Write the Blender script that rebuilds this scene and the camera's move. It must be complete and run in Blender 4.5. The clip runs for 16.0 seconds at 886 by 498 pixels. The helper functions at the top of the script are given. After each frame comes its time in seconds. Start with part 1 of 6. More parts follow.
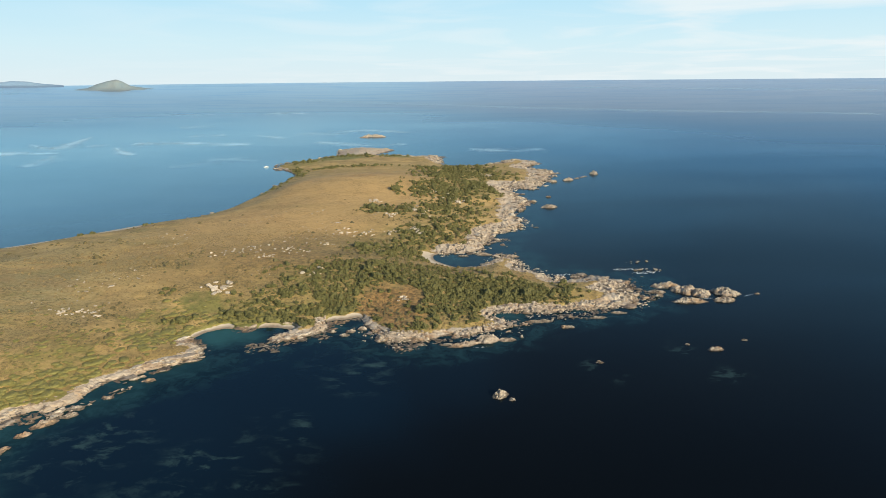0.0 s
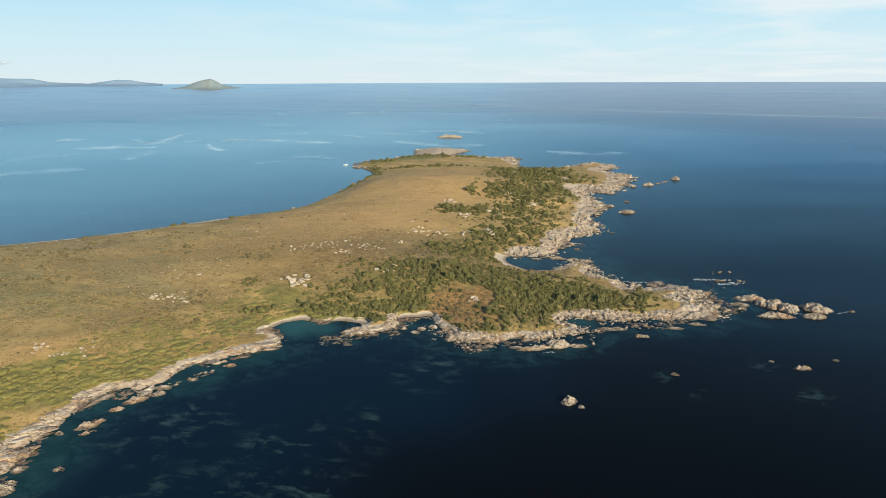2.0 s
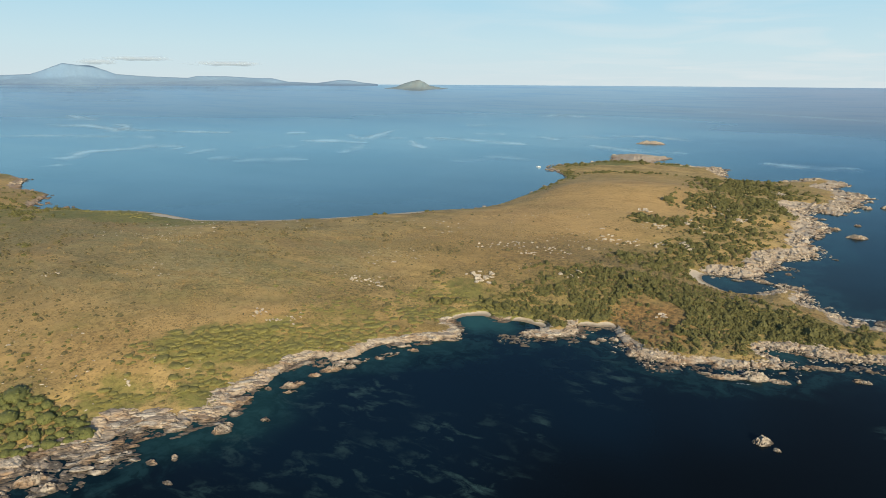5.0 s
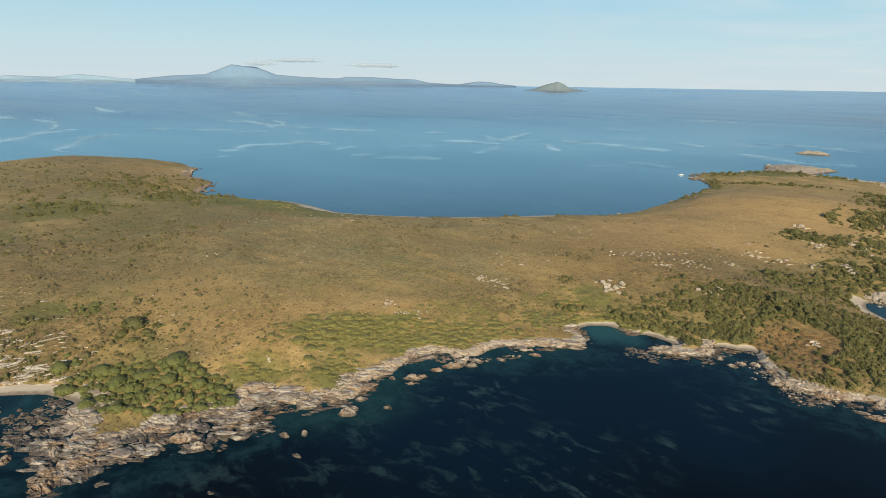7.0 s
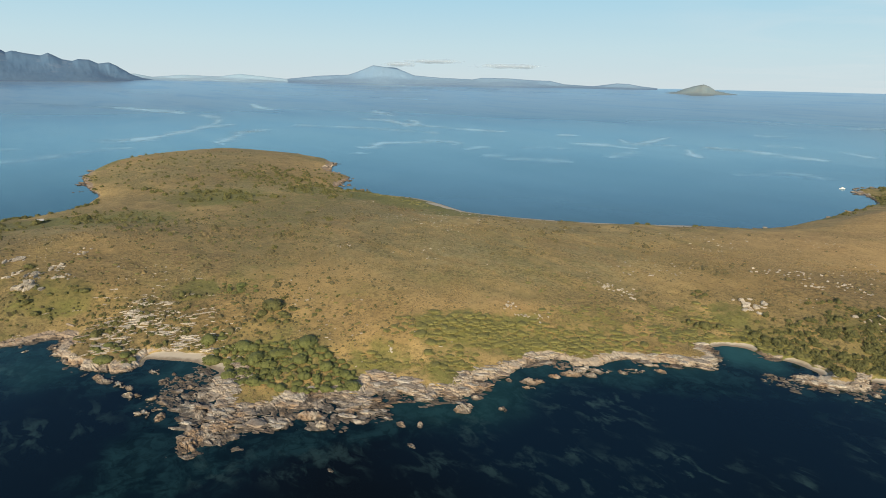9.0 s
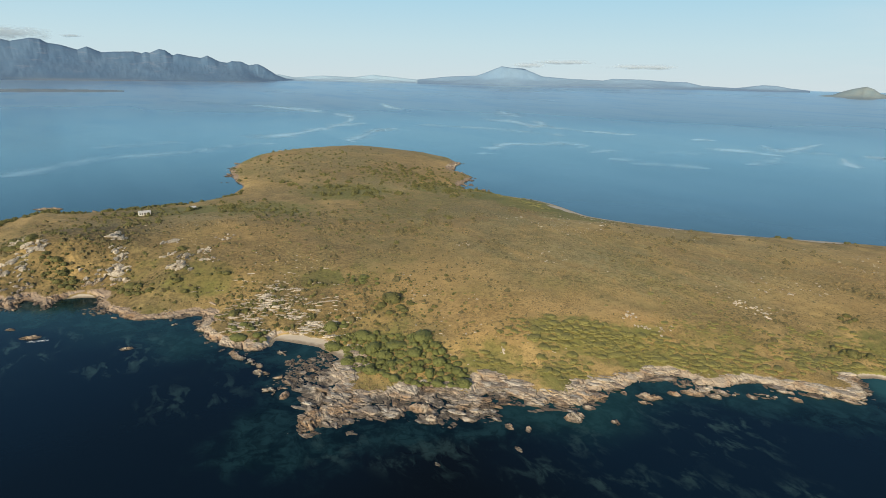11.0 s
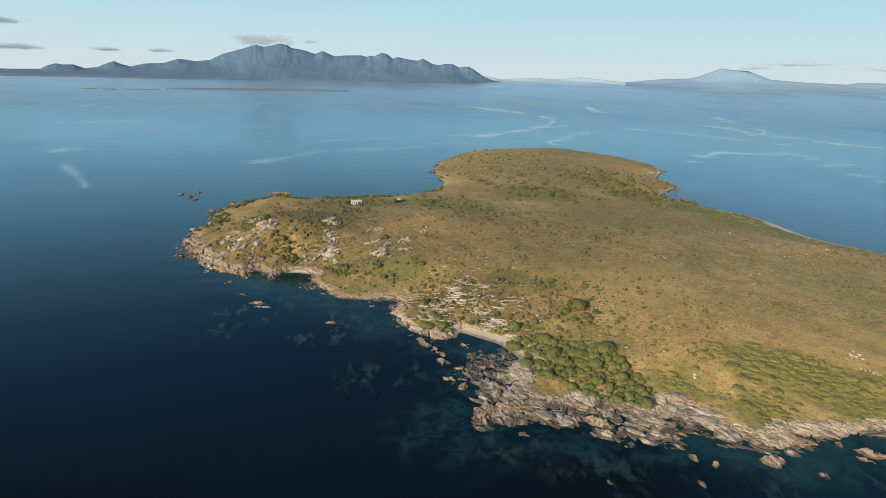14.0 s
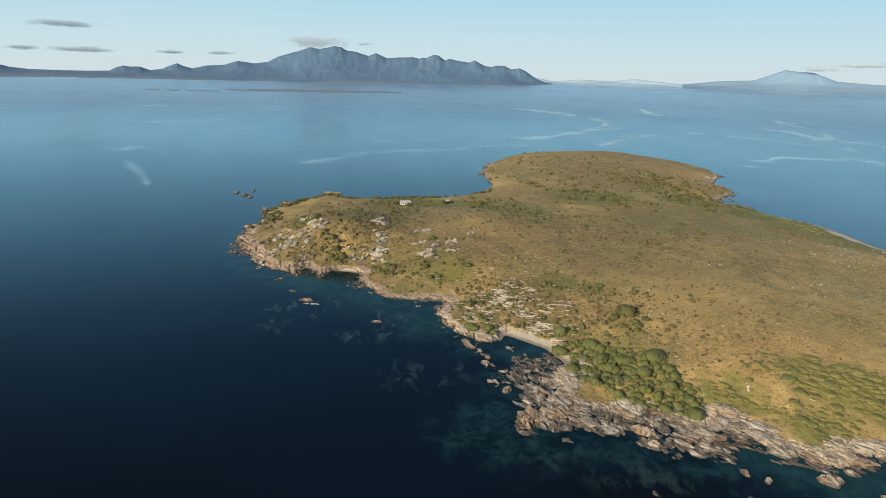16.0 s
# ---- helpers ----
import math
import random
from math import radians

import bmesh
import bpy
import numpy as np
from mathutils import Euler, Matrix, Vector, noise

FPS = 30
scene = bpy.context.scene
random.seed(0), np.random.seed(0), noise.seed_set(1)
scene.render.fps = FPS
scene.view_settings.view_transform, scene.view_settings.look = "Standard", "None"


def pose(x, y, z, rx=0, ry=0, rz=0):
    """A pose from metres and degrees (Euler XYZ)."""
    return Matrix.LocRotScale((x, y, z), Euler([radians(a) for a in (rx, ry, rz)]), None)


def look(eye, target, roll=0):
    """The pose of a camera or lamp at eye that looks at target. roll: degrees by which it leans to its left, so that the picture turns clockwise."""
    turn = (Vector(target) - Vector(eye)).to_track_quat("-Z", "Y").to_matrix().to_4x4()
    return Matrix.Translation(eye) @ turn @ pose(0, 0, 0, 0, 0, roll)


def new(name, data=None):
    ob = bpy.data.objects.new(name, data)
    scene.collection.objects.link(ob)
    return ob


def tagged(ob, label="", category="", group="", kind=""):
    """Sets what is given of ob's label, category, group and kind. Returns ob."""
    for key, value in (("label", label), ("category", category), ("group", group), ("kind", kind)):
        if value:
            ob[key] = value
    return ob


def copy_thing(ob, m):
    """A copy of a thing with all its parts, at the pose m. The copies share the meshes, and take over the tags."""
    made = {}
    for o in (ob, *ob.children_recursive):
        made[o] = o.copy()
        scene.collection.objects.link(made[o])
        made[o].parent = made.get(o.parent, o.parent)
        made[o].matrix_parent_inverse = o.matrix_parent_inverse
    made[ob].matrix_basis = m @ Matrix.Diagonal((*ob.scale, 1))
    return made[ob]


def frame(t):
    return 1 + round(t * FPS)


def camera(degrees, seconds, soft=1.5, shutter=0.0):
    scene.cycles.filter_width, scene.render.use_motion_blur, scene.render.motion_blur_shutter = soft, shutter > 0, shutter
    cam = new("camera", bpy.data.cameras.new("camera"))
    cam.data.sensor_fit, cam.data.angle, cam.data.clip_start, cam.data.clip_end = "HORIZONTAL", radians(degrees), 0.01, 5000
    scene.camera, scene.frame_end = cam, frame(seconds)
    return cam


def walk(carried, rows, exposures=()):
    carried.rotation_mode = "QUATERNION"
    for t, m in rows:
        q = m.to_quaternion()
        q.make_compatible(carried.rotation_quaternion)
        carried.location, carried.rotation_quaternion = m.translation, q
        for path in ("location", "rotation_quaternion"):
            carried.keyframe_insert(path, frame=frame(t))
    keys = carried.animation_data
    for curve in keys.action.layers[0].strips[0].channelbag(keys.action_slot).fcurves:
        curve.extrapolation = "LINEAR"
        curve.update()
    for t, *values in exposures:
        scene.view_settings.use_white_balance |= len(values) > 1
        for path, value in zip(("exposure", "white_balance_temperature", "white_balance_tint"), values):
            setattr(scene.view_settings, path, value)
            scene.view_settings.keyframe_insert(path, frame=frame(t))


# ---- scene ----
cam = camera(71.40, 16.0, soft=0.5)
# seconds, eye x y z, yaw to the left, pitch, roll
ROWS = [
    (0.0, -0.06, 0.59, 109.85, 0.00, -15.54, -0.55),
    (0.5, -0.10, 0.43, 109.90, 0.96, -15.51, -0.49),
    (1.0, -0.15, 0.28, 109.95, 2.43, -15.48, -0.42),
    (1.5, -0.19, 0.13, 110.00, 4.43, -15.45, -0.31),
    (2.0, -0.23, -0.00, 110.05, 6.97, -15.42, -0.24),
    (2.5, -0.26, -0.13, 110.10, 9.76, -15.37, -0.13),
    (3.0, -0.29, -0.25, 110.14, 12.57, -15.34, -0.06),
    (3.5, -0.31, -0.37, 110.18, 15.46, -15.32, 0.07),
    (4.0, -0.33, -0.47, 110.22, 18.52, -15.29, 0.14),
    (4.5, -0.35, -0.57, 110.26, 21.59, -15.26, 0.23),
    (5.0, -0.37, -0.66, 110.29, 24.68, -15.25, 0.33),
    (5.5, -0.37, -0.74, 110.33, 27.77, -15.24, 0.44),
    (6.0, -0.38, -0.81, 110.36, 30.85, -15.23, 0.56),
    (6.5, -0.38, -0.87, 110.39, 33.92, -15.22, 0.66),
    (7.0, -0.38, -0.93, 110.41, 36.97, -15.21, 0.76),
    (7.5, -0.37, -0.98, 110.44, 40.01, -15.22, 0.86),
    (8.0, -0.36, -1.02, 110.46, 43.05, -15.24, 0.93),
    (8.5, -0.35, -1.05, 110.48, 46.05, -15.28, 1.03),
    (9.0, -0.33, -1.07, 110.50, 48.90, -15.30, 1.14),
    (9.5, -0.31, -1.09, 110.52, 51.74, -15.33, 1.22),
    (10.0, -0.29, -1.10, 110.54, 54.56, -15.37, 1.25),
    (10.5, -0.26, -1.10, 110.55, 57.39, -15.41, 1.25),
    (11.0, -0.23, -1.09, 110.56, 60.25, -15.45, 1.26),
    (11.5, -0.19, -1.07, 110.57, 63.15, -15.47, 1.29),
    (12.0, -0.15, -1.04, 110.57, 66.09, -15.49, 1.34),
    (12.5, -0.10, -1.01, 110.58, 69.11, -15.54, 1.37),
    (13.0, -0.06, -0.97, 110.58, 72.18, -15.58, 1.42),
    (13.5, -0.00, -0.92, 110.58, 75.29, -15.63, 1.47),
    (14.0, 0.05, -0.86, 110.58, 78.45, -15.68, 1.50),
    (14.5, 0.11, -0.79, 110.58, 80.71, -15.66, 1.54),
    (15.0, 0.18, -0.72, 110.57, 81.92, -15.68, 1.57),
    (15.5, 0.24, -0.64, 110.57, 82.63, -15.65, 1.57),
    (16.0, 0.31, -0.55, 110.56, 83.06, -15.64, 1.53),
]
walk(cam, [(t, pose(x, y, z, 90 + pitch, 0, yaw) @ pose(0, 0, 0, 0, 0, roll)) for t, x, y, z, yaw, pitch, roll in ROWS], exposures=[(0.0, 0.38), (2.0, 0.35), (4.0, 0.26), (6.5, 0.12), (9.0, 0.12), (12.5, 0.15), (16.0, 0.16)])

# ---- light ----
SUN_EL, SUN_AZ = 21.0, (0.67, -0.74)  # elevation in degrees; the way towards the sun in plan
SKY_STRENGTH = 0.105
SKY_STOPS = [(0.0, (0.571, 0.664, 0.693)), (0.05, (0.504, 0.664, 0.718)), (0.115, (0.386, 0.613, 0.731)), (0.2, (0.302, 0.538, 0.722)), (0.42, (0.084, 0.176, 0.319))]
world = bpy.data.worlds.new("world")
scene.world = world
world.use_nodes = True
wn, wl = world.node_tree.nodes, world.node_tree.links
bg = wn["Background"]
sky = wn.new("ShaderNodeTexSky")
sky.sky_type, sky.sun_disc = "NISHITA", False
sky.sun_elevation, sky.sun_rotation = radians(SUN_EL), math.atan2(SUN_AZ[0], SUN_AZ[1])
sky.altitude, sky.air_density, sky.dust_density, sky.ozone_density = 100, 1.0, 0.2, 2.5
bg.inputs["Strength"].default_value = SKY_STRENGTH
# thin high cloud, drawn out towards the horizon
wco = wn.new("ShaderNodeTexCoord")
wsep = wn.new("ShaderNodeSeparateXYZ")
wl.new(wco.outputs["Generated"], wsep.inputs[0])


def wmath(op, a, b=None, clamp=False):
    n = wn.new("ShaderNodeMath")
    n.operation, n.use_clamp = op, clamp
    for k, v in enumerate((a, b)):
        if v is None:
            continue
        if isinstance(v, (int, float)):
            n.inputs[k].default_value = v
        else:
            wl.new(v, n.inputs[k])
    return n.outputs[0]


up = wmath("ADD", wmath("MAXIMUM", wsep.outputs["Z"], 0.0), 0.06)
wcomb = wn.new("ShaderNodeCombineXYZ")
wl.new(wmath("DIVIDE", wsep.outputs["X"], up), wcomb.inputs[0])
wl.new(wmath("DIVIDE", wsep.outputs["Y"], up), wcomb.inputs[1])
wnoise = wn.new("ShaderNodeTexNoise")
wnoise.inputs["Scale"].default_value, wnoise.inputs["Detail"].default_value = 0.55, 7
wnoise.inputs["Distortion"].default_value = 0.7
wl.new(wcomb.outputs[0], wnoise.inputs["Vector"])
veil = wmath("MULTIPLY", wmath("SUBTRACT", wnoise.outputs["Fac"], 0.46), 4.5, True)
side = wmath("MULTIPLY_ADD", wsep.outputs["X"], 0.9, True)
side.node.inputs[2].default_value = 0.55
# pale haze at the horizon, clear blue above it
wramp = wn.new("ShaderNodeValToRGB")
wl.new(wsep.outputs["Z"], wramp.inputs["Fac"])
while len(wramp.color_ramp.elements) < 5:
    wramp.color_ramp.elements.new(0.5)
for stop, (at, colour) in zip(wramp.color_ramp.elements, SKY_STOPS):
    stop.position, stop.color = at, (*colour, 1)
wcloud = wn.new("ShaderNodeMix")
wcloud.data_type = "RGBA"
wl.new(wmath("MULTIPLY", wmath("MULTIPLY", veil, side), 0.85), wcloud.inputs["Factor"])
wl.new(wramp.outputs["Color"], wcloud.inputs["A"])
wcloud.inputs["B"].default_value = (0.672, 0.714, 0.722, 1)
wscale = wn.new("ShaderNodeVectorMath")
wscale.operation = "SCALE"
wscale.inputs["Scale"].default_value = 1 / SKY_STRENGTH
wl.new(wcloud.outputs["Result"], wscale.inputs[0])
wmix = wn.new("ShaderNodeMix")
wmix.data_type = "RGBA"
wl.new(wmath("MULTIPLY", wmath("SUBTRACT", 0.62, wsep.outputs["Z"]), 3.0, True), wmix.inputs["Factor"])
wl.new(sky.outputs["Color"], wmix.inputs["A"])
wl.new(wscale.outputs[0], wmix.inputs["B"])
wl.new(wmix.outputs["Result"], bg.inputs["Color"])

sun = new("sun", bpy.data.lights.new("sun", "SUN"))
sun.data.energy, sun.data.angle, sun.data.color = 5.0, radians(0.6), (1.0, 0.84, 0.60)
_e = radians(SUN_EL)
_s = Vector((SUN_AZ[0], SUN_AZ[1], 0)).normalized() * math.cos(_e) + Vector((0, 0, math.sin(_e)))
sun.matrix_world = look(_s * 500, (0, 0, 0))


# ---- materials ----
class Nodes:
    """Short hand for the node tree of a material."""

    def __init__(self, name):
        self.mat = bpy.data.materials.new(name)
        self.mat.use_nodes = True
        self.t = self.mat.node_tree
        self.bsdf = self.t.nodes["Principled BSDF"]
        self.geo = self.t.nodes.new("ShaderNodeNewGeometry")
        self.pos = self.geo.outputs["Position"]

    def put(self, socket, value):
        if isinstance(value, bpy.types.NodeSocket):
            self.t.links.new(value, socket)
        elif isinstance(value, (tuple, list)):
            socket.default_value = (*value, 1) if len(value) == 3 and len(socket.default_value) == 4 else value
        else:
            socket.default_value = value

    def math(self, op, a, b=0.0, c=0.0, clamp=False):
        n = self.t.nodes.new("ShaderNodeMath")
        n.operation, n.use_clamp = op, clamp
        for k, v in enumerate((a, b, c)):
            self.put(n.inputs[k], v)
        return n.outputs[0]

    def noise(self, size, detail=4, rough=0.55, stretch=None, warp=0.0, vector=None):
        v = vector if vector is not None else self.pos
        if stretch:
            m = self.t.nodes.new("ShaderNodeMapping")
            m.inputs["Scale"].default_value, m.inputs["Rotation"].default_value = stretch[:3], (0, 0, radians(stretch[3]))
            self.t.links.new(v, m.inputs["Vector"])
            v = m.outputs[0]
        n = self.t.nodes.new("ShaderNodeTexNoise")
        self.t.links.new(v, n.inputs["Vector"])
        n.inputs["Scale"].default_value, n.inputs["Detail"].default_value = 1.0 / size, detail
        n.inputs["Roughness"].default_value, n.inputs["Distortion"].default_value = rough, warp
        return n.outputs["Fac"]

    def cells(self, size, feature="F1", stretch=None, warp=0.0):
        v = self.pos
        if warp:
            swirl, push = self.t.nodes.new("ShaderNodeTexNoise"), self.t.nodes.new("ShaderNodeVectorMath")
            swirl.inputs["Scale"].default_value, swirl.inputs["Detail"].default_value = 0.6 / size, 4
            self.t.links.new(v, swirl.inputs["Vector"])
            push.operation = "MULTIPLY_ADD"
            push.inputs[1].default_value = (warp, warp, warp)
            self.t.links.new(swirl.outputs["Color"], push.inputs[0])
            self.t.links.new(v, push.inputs[2])
            v = push.outputs[0]
        if stretch:
            m = self.t.nodes.new("ShaderNodeMapping")
            m.inputs["Scale"].default_value, m.inputs["Rotation"].default_value = stretch[:3], (0, 0, radians(stretch[3]))
            self.t.links.new(v, m.inputs["Vector"])
            v = m.outputs[0]
        n = self.t.nodes.new("ShaderNodeTexVoronoi")
        n.feature = feature
        self.t.links.new(v, n.inputs["Vector"])
        n.inputs["Scale"].default_value = 1.0 / size
        return n.outputs["Distance"]

    def step(self, value, low, high):
        n = self.t.nodes.new("ShaderNodeMapRange")
        n.interpolation_type = "SMOOTHSTEP"
        for k, v in zip(("Value", "From Min", "From Max"), (value, low, high)):
            self.put(n.inputs[k], v)
        return n.outputs[0]

    def mix(self, fac, a, b):
        n = self.t.nodes.new("ShaderNodeMix")
        n.data_type = "RGBA"
        self.put(n.inputs["Factor"], fac), self.put(n.inputs["A"], a), self.put(n.inputs["B"], b)
        return n.outputs["Result"]

    def attr(self, name):
        n = self.t.nodes.new("ShaderNodeAttribute")
        n.attribute_name = name
        return n

    def bump(self, height, strength, distance, normal=None):
        n = self.t.nodes.new("ShaderNodeBump")
        self.put(n.inputs["Height"], height)
        n.inputs["Strength"].default_value, n.inputs["Distance"].default_value = strength, distance
        if normal is not None:
            self.t.links.new(normal, n.inputs["Normal"])
        return n.outputs[0]

    def done(self, colour, rough, normal=None, **more):
        self.put(self.bsdf.inputs["Base Color"], colour), self.put(self.bsdf.inputs["Roughness"], rough)
        if normal is not None:
            self.t.links.new(normal, self.bsdf.inputs["Normal"])
        for k, v in more.items():
            self.put(self.bsdf.inputs[k.replace("_", " ")], v)
        return self.mat


def granite(n, warm, base=(0.47, 0.415, 0.335)):
    """Colour and height of weathered granite with orange lichen and a dark tidal band; warm: how pink it is."""
    big, fine = n.noise(9.0, 5), n.noise(0.7, 5, 0.65)
    sep = n.t.nodes.new("ShaderNodeSeparateXYZ")
    n.t.links.new(n.pos, sep.inputs[0])
    z = sep.outputs["Z"]
    c = n.mix(n.step(big, 0.35, 0.68), base, warm)
    c = n.mix(n.math("MULTIPLY", n.step(fine, 0.48, 0.64), 0.35), c, (0.20, 0.165, 0.125))
    c = n.mix(n.math("MULTIPLY", n.step(n.noise(3.4, 5, 0.65), 0.54, 0.68), 0.6), c, (0.58, 0.52, 0.43))
    # front lighting painted in: rock is mixed paler towards +x
    c = n.mix(n.math("MULTIPLY", n.step(sep.outputs["X"], -150.0, -95.0), 0.12), c, (0.60, 0.515, 0.39))
    c = n.mix(n.math("MULTIPLY", n.math("MULTIPLY", n.step(sep.outputs["X"], -250.0, -310.0), n.step(z, 6.5, 3.0)), 0.7), c, (0.315, 0.228, 0.155))
    wet = n.math("ADD", z, n.math("MULTIPLY", n.math("SUBTRACT", n.noise(3.0, 3), 0.5), 2.2))
    orange = n.math("MULTIPLY", n.step(wet, 1.7, 0.7), n.step(n.noise(11.0, 4), 0.48, 0.60))
    c = n.mix(n.math("MULTIPLY", orange, 0.75), c, (0.32, 0.195, 0.095))
    c = n.mix(n.math("MULTIPLY", n.step(wet, 0.70, 0.15), 0.85), c, (0.05, 0.042, 0.034))
    crack = n.step(n.cells(4.6, "DISTANCE_TO_EDGE", (0.6, 1.4, 1, 28), 9.0), 0.0, 0.05)
    broken = n.step(n.noise(5.0, 3), 0.32, 0.50)
    split = n.step(n.cells(2.0, "DISTANCE_TO_EDGE", (0.6, 1.4, 1, -50), 4.0), 0.0, 0.07)
    crack = n.math("SUBTRACT", 1.0, n.math("MULTIPLY", n.math("SUBTRACT", 1.0, n.math("MULTIPLY", crack, n.math("ADD", 0.6, n.math("MULTIPLY", split, 0.4)))), broken))
    height = n.math("ADD", n.math("MULTIPLY", crack, 1.2), n.math("ADD", fine, n.math("MULTIPLY", n.noise(2.0, 4), 0.5)))
    pit = n.step(n.noise(1.6, 5, 0.75), 0.53, 0.63)
    c = n.mix(n.math("MULTIPLY", pit, 0.35), c, (0.15, 0.12, 0.09))
    return n.mix(n.math("MULTIPLY", n.math("SUBTRACT", 1.0, crack), 0.6), c, (0.085, 0.070, 0.055)), height


def rock_material(name, warm, dark=0.75, base=(0.47, 0.415, 0.335)):
    n = Nodes(name)
    c, h = granite(n, warm, base)
    ran = n.geo.outputs["Random Per Island"]
    c = n.mix(n.math("MULTIPLY", n.math("POWER", ran, 1.6), dark), c, (0.165, 0.128, 0.095))
    return n.done(c, 0.85, n.bump(h, 0.9, 0.3))


ROCK = rock_material("granite", (0.44, 0.335, 0.24), 0.6)
SEA_ROCK = rock_material("wave_washed_granite", (0.38, 0.31, 0.24), 0.45)
PALE_ROCK = rock_material("pale_granite", (0.60, 0.53, 0.425), 0.2, (0.58, 0.525, 0.435))



def ground_material():
    n = Nodes("island_ground")
    cover = n.attr("cover")  # red: rock, green: herb green, blue: sand, alpha: dark heath
    rgb = n.t.nodes.new("ShaderNodeSeparateColor")
    n.t.links.new(cover.outputs["Color"], rgb.inputs[0])
    rock, green, sand, heath = rgb.outputs[0], rgb.outputs[1], rgb.outputs[2], cover.outputs["Alpha"]
    tone = n.t.nodes.new("ShaderNodeSeparateColor")
    hue = n.attr("tone")
    rust = hue.outputs["Alpha"]
    n.t.links.new(hue.outputs["Color"], tone.inputs[0])
    gold, grey, pale = tone.outputs[0], tone.outputs[1], tone.outputs[2]
    broad, mid, tuft, fine = n.noise(80, 4, 0.6), n.noise(16, 5, 0.65), n.noise(2.4, 5, 0.72), n.noise(0.7, 3, 0.7)
    sweep = n.noise(34, 5, 0.65, (0.45, 1.3, 1, -25), 0.5)
    grass = n.mix(n.step(broad, 0.38, 0.62), (0.425, 0.298, 0.115), (0.515, 0.360, 0.140))
    grass = n.mix(n.math("MULTIPLY", n.step(sweep, 0.45, 0.62), 0.75), grass, (0.298, 0.225, 0.085))
    grass = n.mix(n.math("MULTIPLY", n.step(n.noise(45, 5, 0.7), 0.52, 0.66), 0.6), grass, (0.462, 0.320, 0.119))
    grass = n.mix(n.math("MULTIPLY", n.step(mid, 0.50, 0.64), 0.6), grass, (0.207, 0.150, 0.049))
    grass = n.mix(n.math("MULTIPLY", n.step(tuft, 0.47, 0.62), n.math("MULTIPLY", n.step(n.noise(26, 4, 0.6), 0.40, 0.62), 0.75)), grass, (0.169, 0.126, 0.043))
    grass = n.mix(n.math("MULTIPLY", n.step(fine, 0.50, 0.62), 0.3), grass, (0.499, 0.370, 0.159))
    olive = n.mix(n.step(tuft, 0.42, 0.60), (0.289, 0.247, 0.082), (0.143, 0.127, 0.042))
    grass = n.mix(n.math("MULTIPLY", n.step(n.noise(58, 6, 0.65, (0.6, 1.2, 1, -30), 0.6), 0.50, 0.62), 0.7), grass, olive)
    grass = n.mix(n.math("MULTIPLY", gold, 0.75), grass, n.mix(n.step(tuft, 0.42, 0.62), (0.545, 0.358, 0.145), (0.450, 0.288, 0.112)))
    straw = n.mix(n.step(tuft, 0.42, 0.60), (0.355, 0.305, 0.140), (0.200, 0.176, 0.070))
    grass = n.mix(n.math("MULTIPLY", grey, n.step(n.noise(22, 5, 0.7, (0.35, 1.3, 1, -25), 0.4), 0.36, 0.56)), grass, straw)
    grass = n.mix(n.math("MULTIPLY", n.step(n.noise(1.1, 4, 0.8), 0.52, 0.58), n.math("MULTIPLY", n.step(n.noise(18, 5, 0.7), 0.42, 0.60), 0.75)), grass, (0.110, 0.085, 0.031))
    # rusty sweeps of dead stems, and dark specks of single plants
    grass = n.mix(n.math("MULTIPLY", n.step(n.noise(70, 6, 0.7, (0.5, 1.2, 1, -35), 0.8), 0.52, 0.66), 0.5), grass, n.mix(n.step(tuft, 0.40, 0.60), (0.400, 0.245, 0.095), (0.235, 0.140, 0.058)))
    speck = n.math("MULTIPLY", n.step(n.cells(1.9), 0.34, 0.22), n.step(n.noise(13, 4, 0.7), 0.46, 0.60))
    grass = n.mix(n.math("MULTIPLY", n.math("MULTIPLY", speck, n.math("SUBTRACT", 1.0, gold)), 0.7), grass, (0.075, 0.062, 0.026))
    herb = n.mix(n.step(mid, 0.38, 0.62), (0.165, 0.172, 0.044), (0.235, 0.218, 0.062))
    herb = n.mix(n.math("MULTIPLY", n.step(tuft, 0.47, 0.64), 0.6), herb, (0.092, 0.094, 0.024))
    g = n.step(n.math("ADD", green, n.math("MULTIPLY", n.math("SUBTRACT", n.noise(8, 5, 0.75), 0.5), 1.3)), 0.30, 0.75)
    c = n.mix(g, grass, herb)
    brown = n.mix(n.step(tuft, 0.40, 0.60), (0.205, 0.152, 0.062), (0.090, 0.075, 0.031))
    brown = n.mix(n.math("MULTIPLY", n.step(fine, 0.50, 0.66), 0.6), brown, (0.27, 0.20, 0.085))
    c = n.mix(n.math("MULTIPLY", heath, n.step(n.noise(12, 5, 0.75), 0.32, 0.54)), c, brown)
    russet = n.mix(n.step(tuft, 0.40, 0.60), (0.43, 0.255, 0.088), (0.165, 0.102, 0.040))
    c = n.mix(n.math("MULTIPLY", rust, n.step(n.noise(9, 5, 0.75), 0.30, 0.52)), c, russet)
    stone, h = granite(n, (0.50, 0.395, 0.285))
    stone = n.mix(n.math("MULTIPLY", pale, 0.7), stone, n.mix(n.step(n.noise(4, 5, 0.7), 0.4, 0.6), (0.60, 0.50, 0.37), (0.45, 0.355, 0.25)))
    c = n.mix(n.step(n.math("ADD", rock, n.math("MULTIPLY", n.math("SUBTRACT", n.noise(2.6, 4, 0.7), 0.5), 0.9)), 0.42, 0.58), c, stone)
    beach = n.mix(n.noise(1.5, 4), (0.52, 0.45, 0.34), (0.60, 0.53, 0.42))
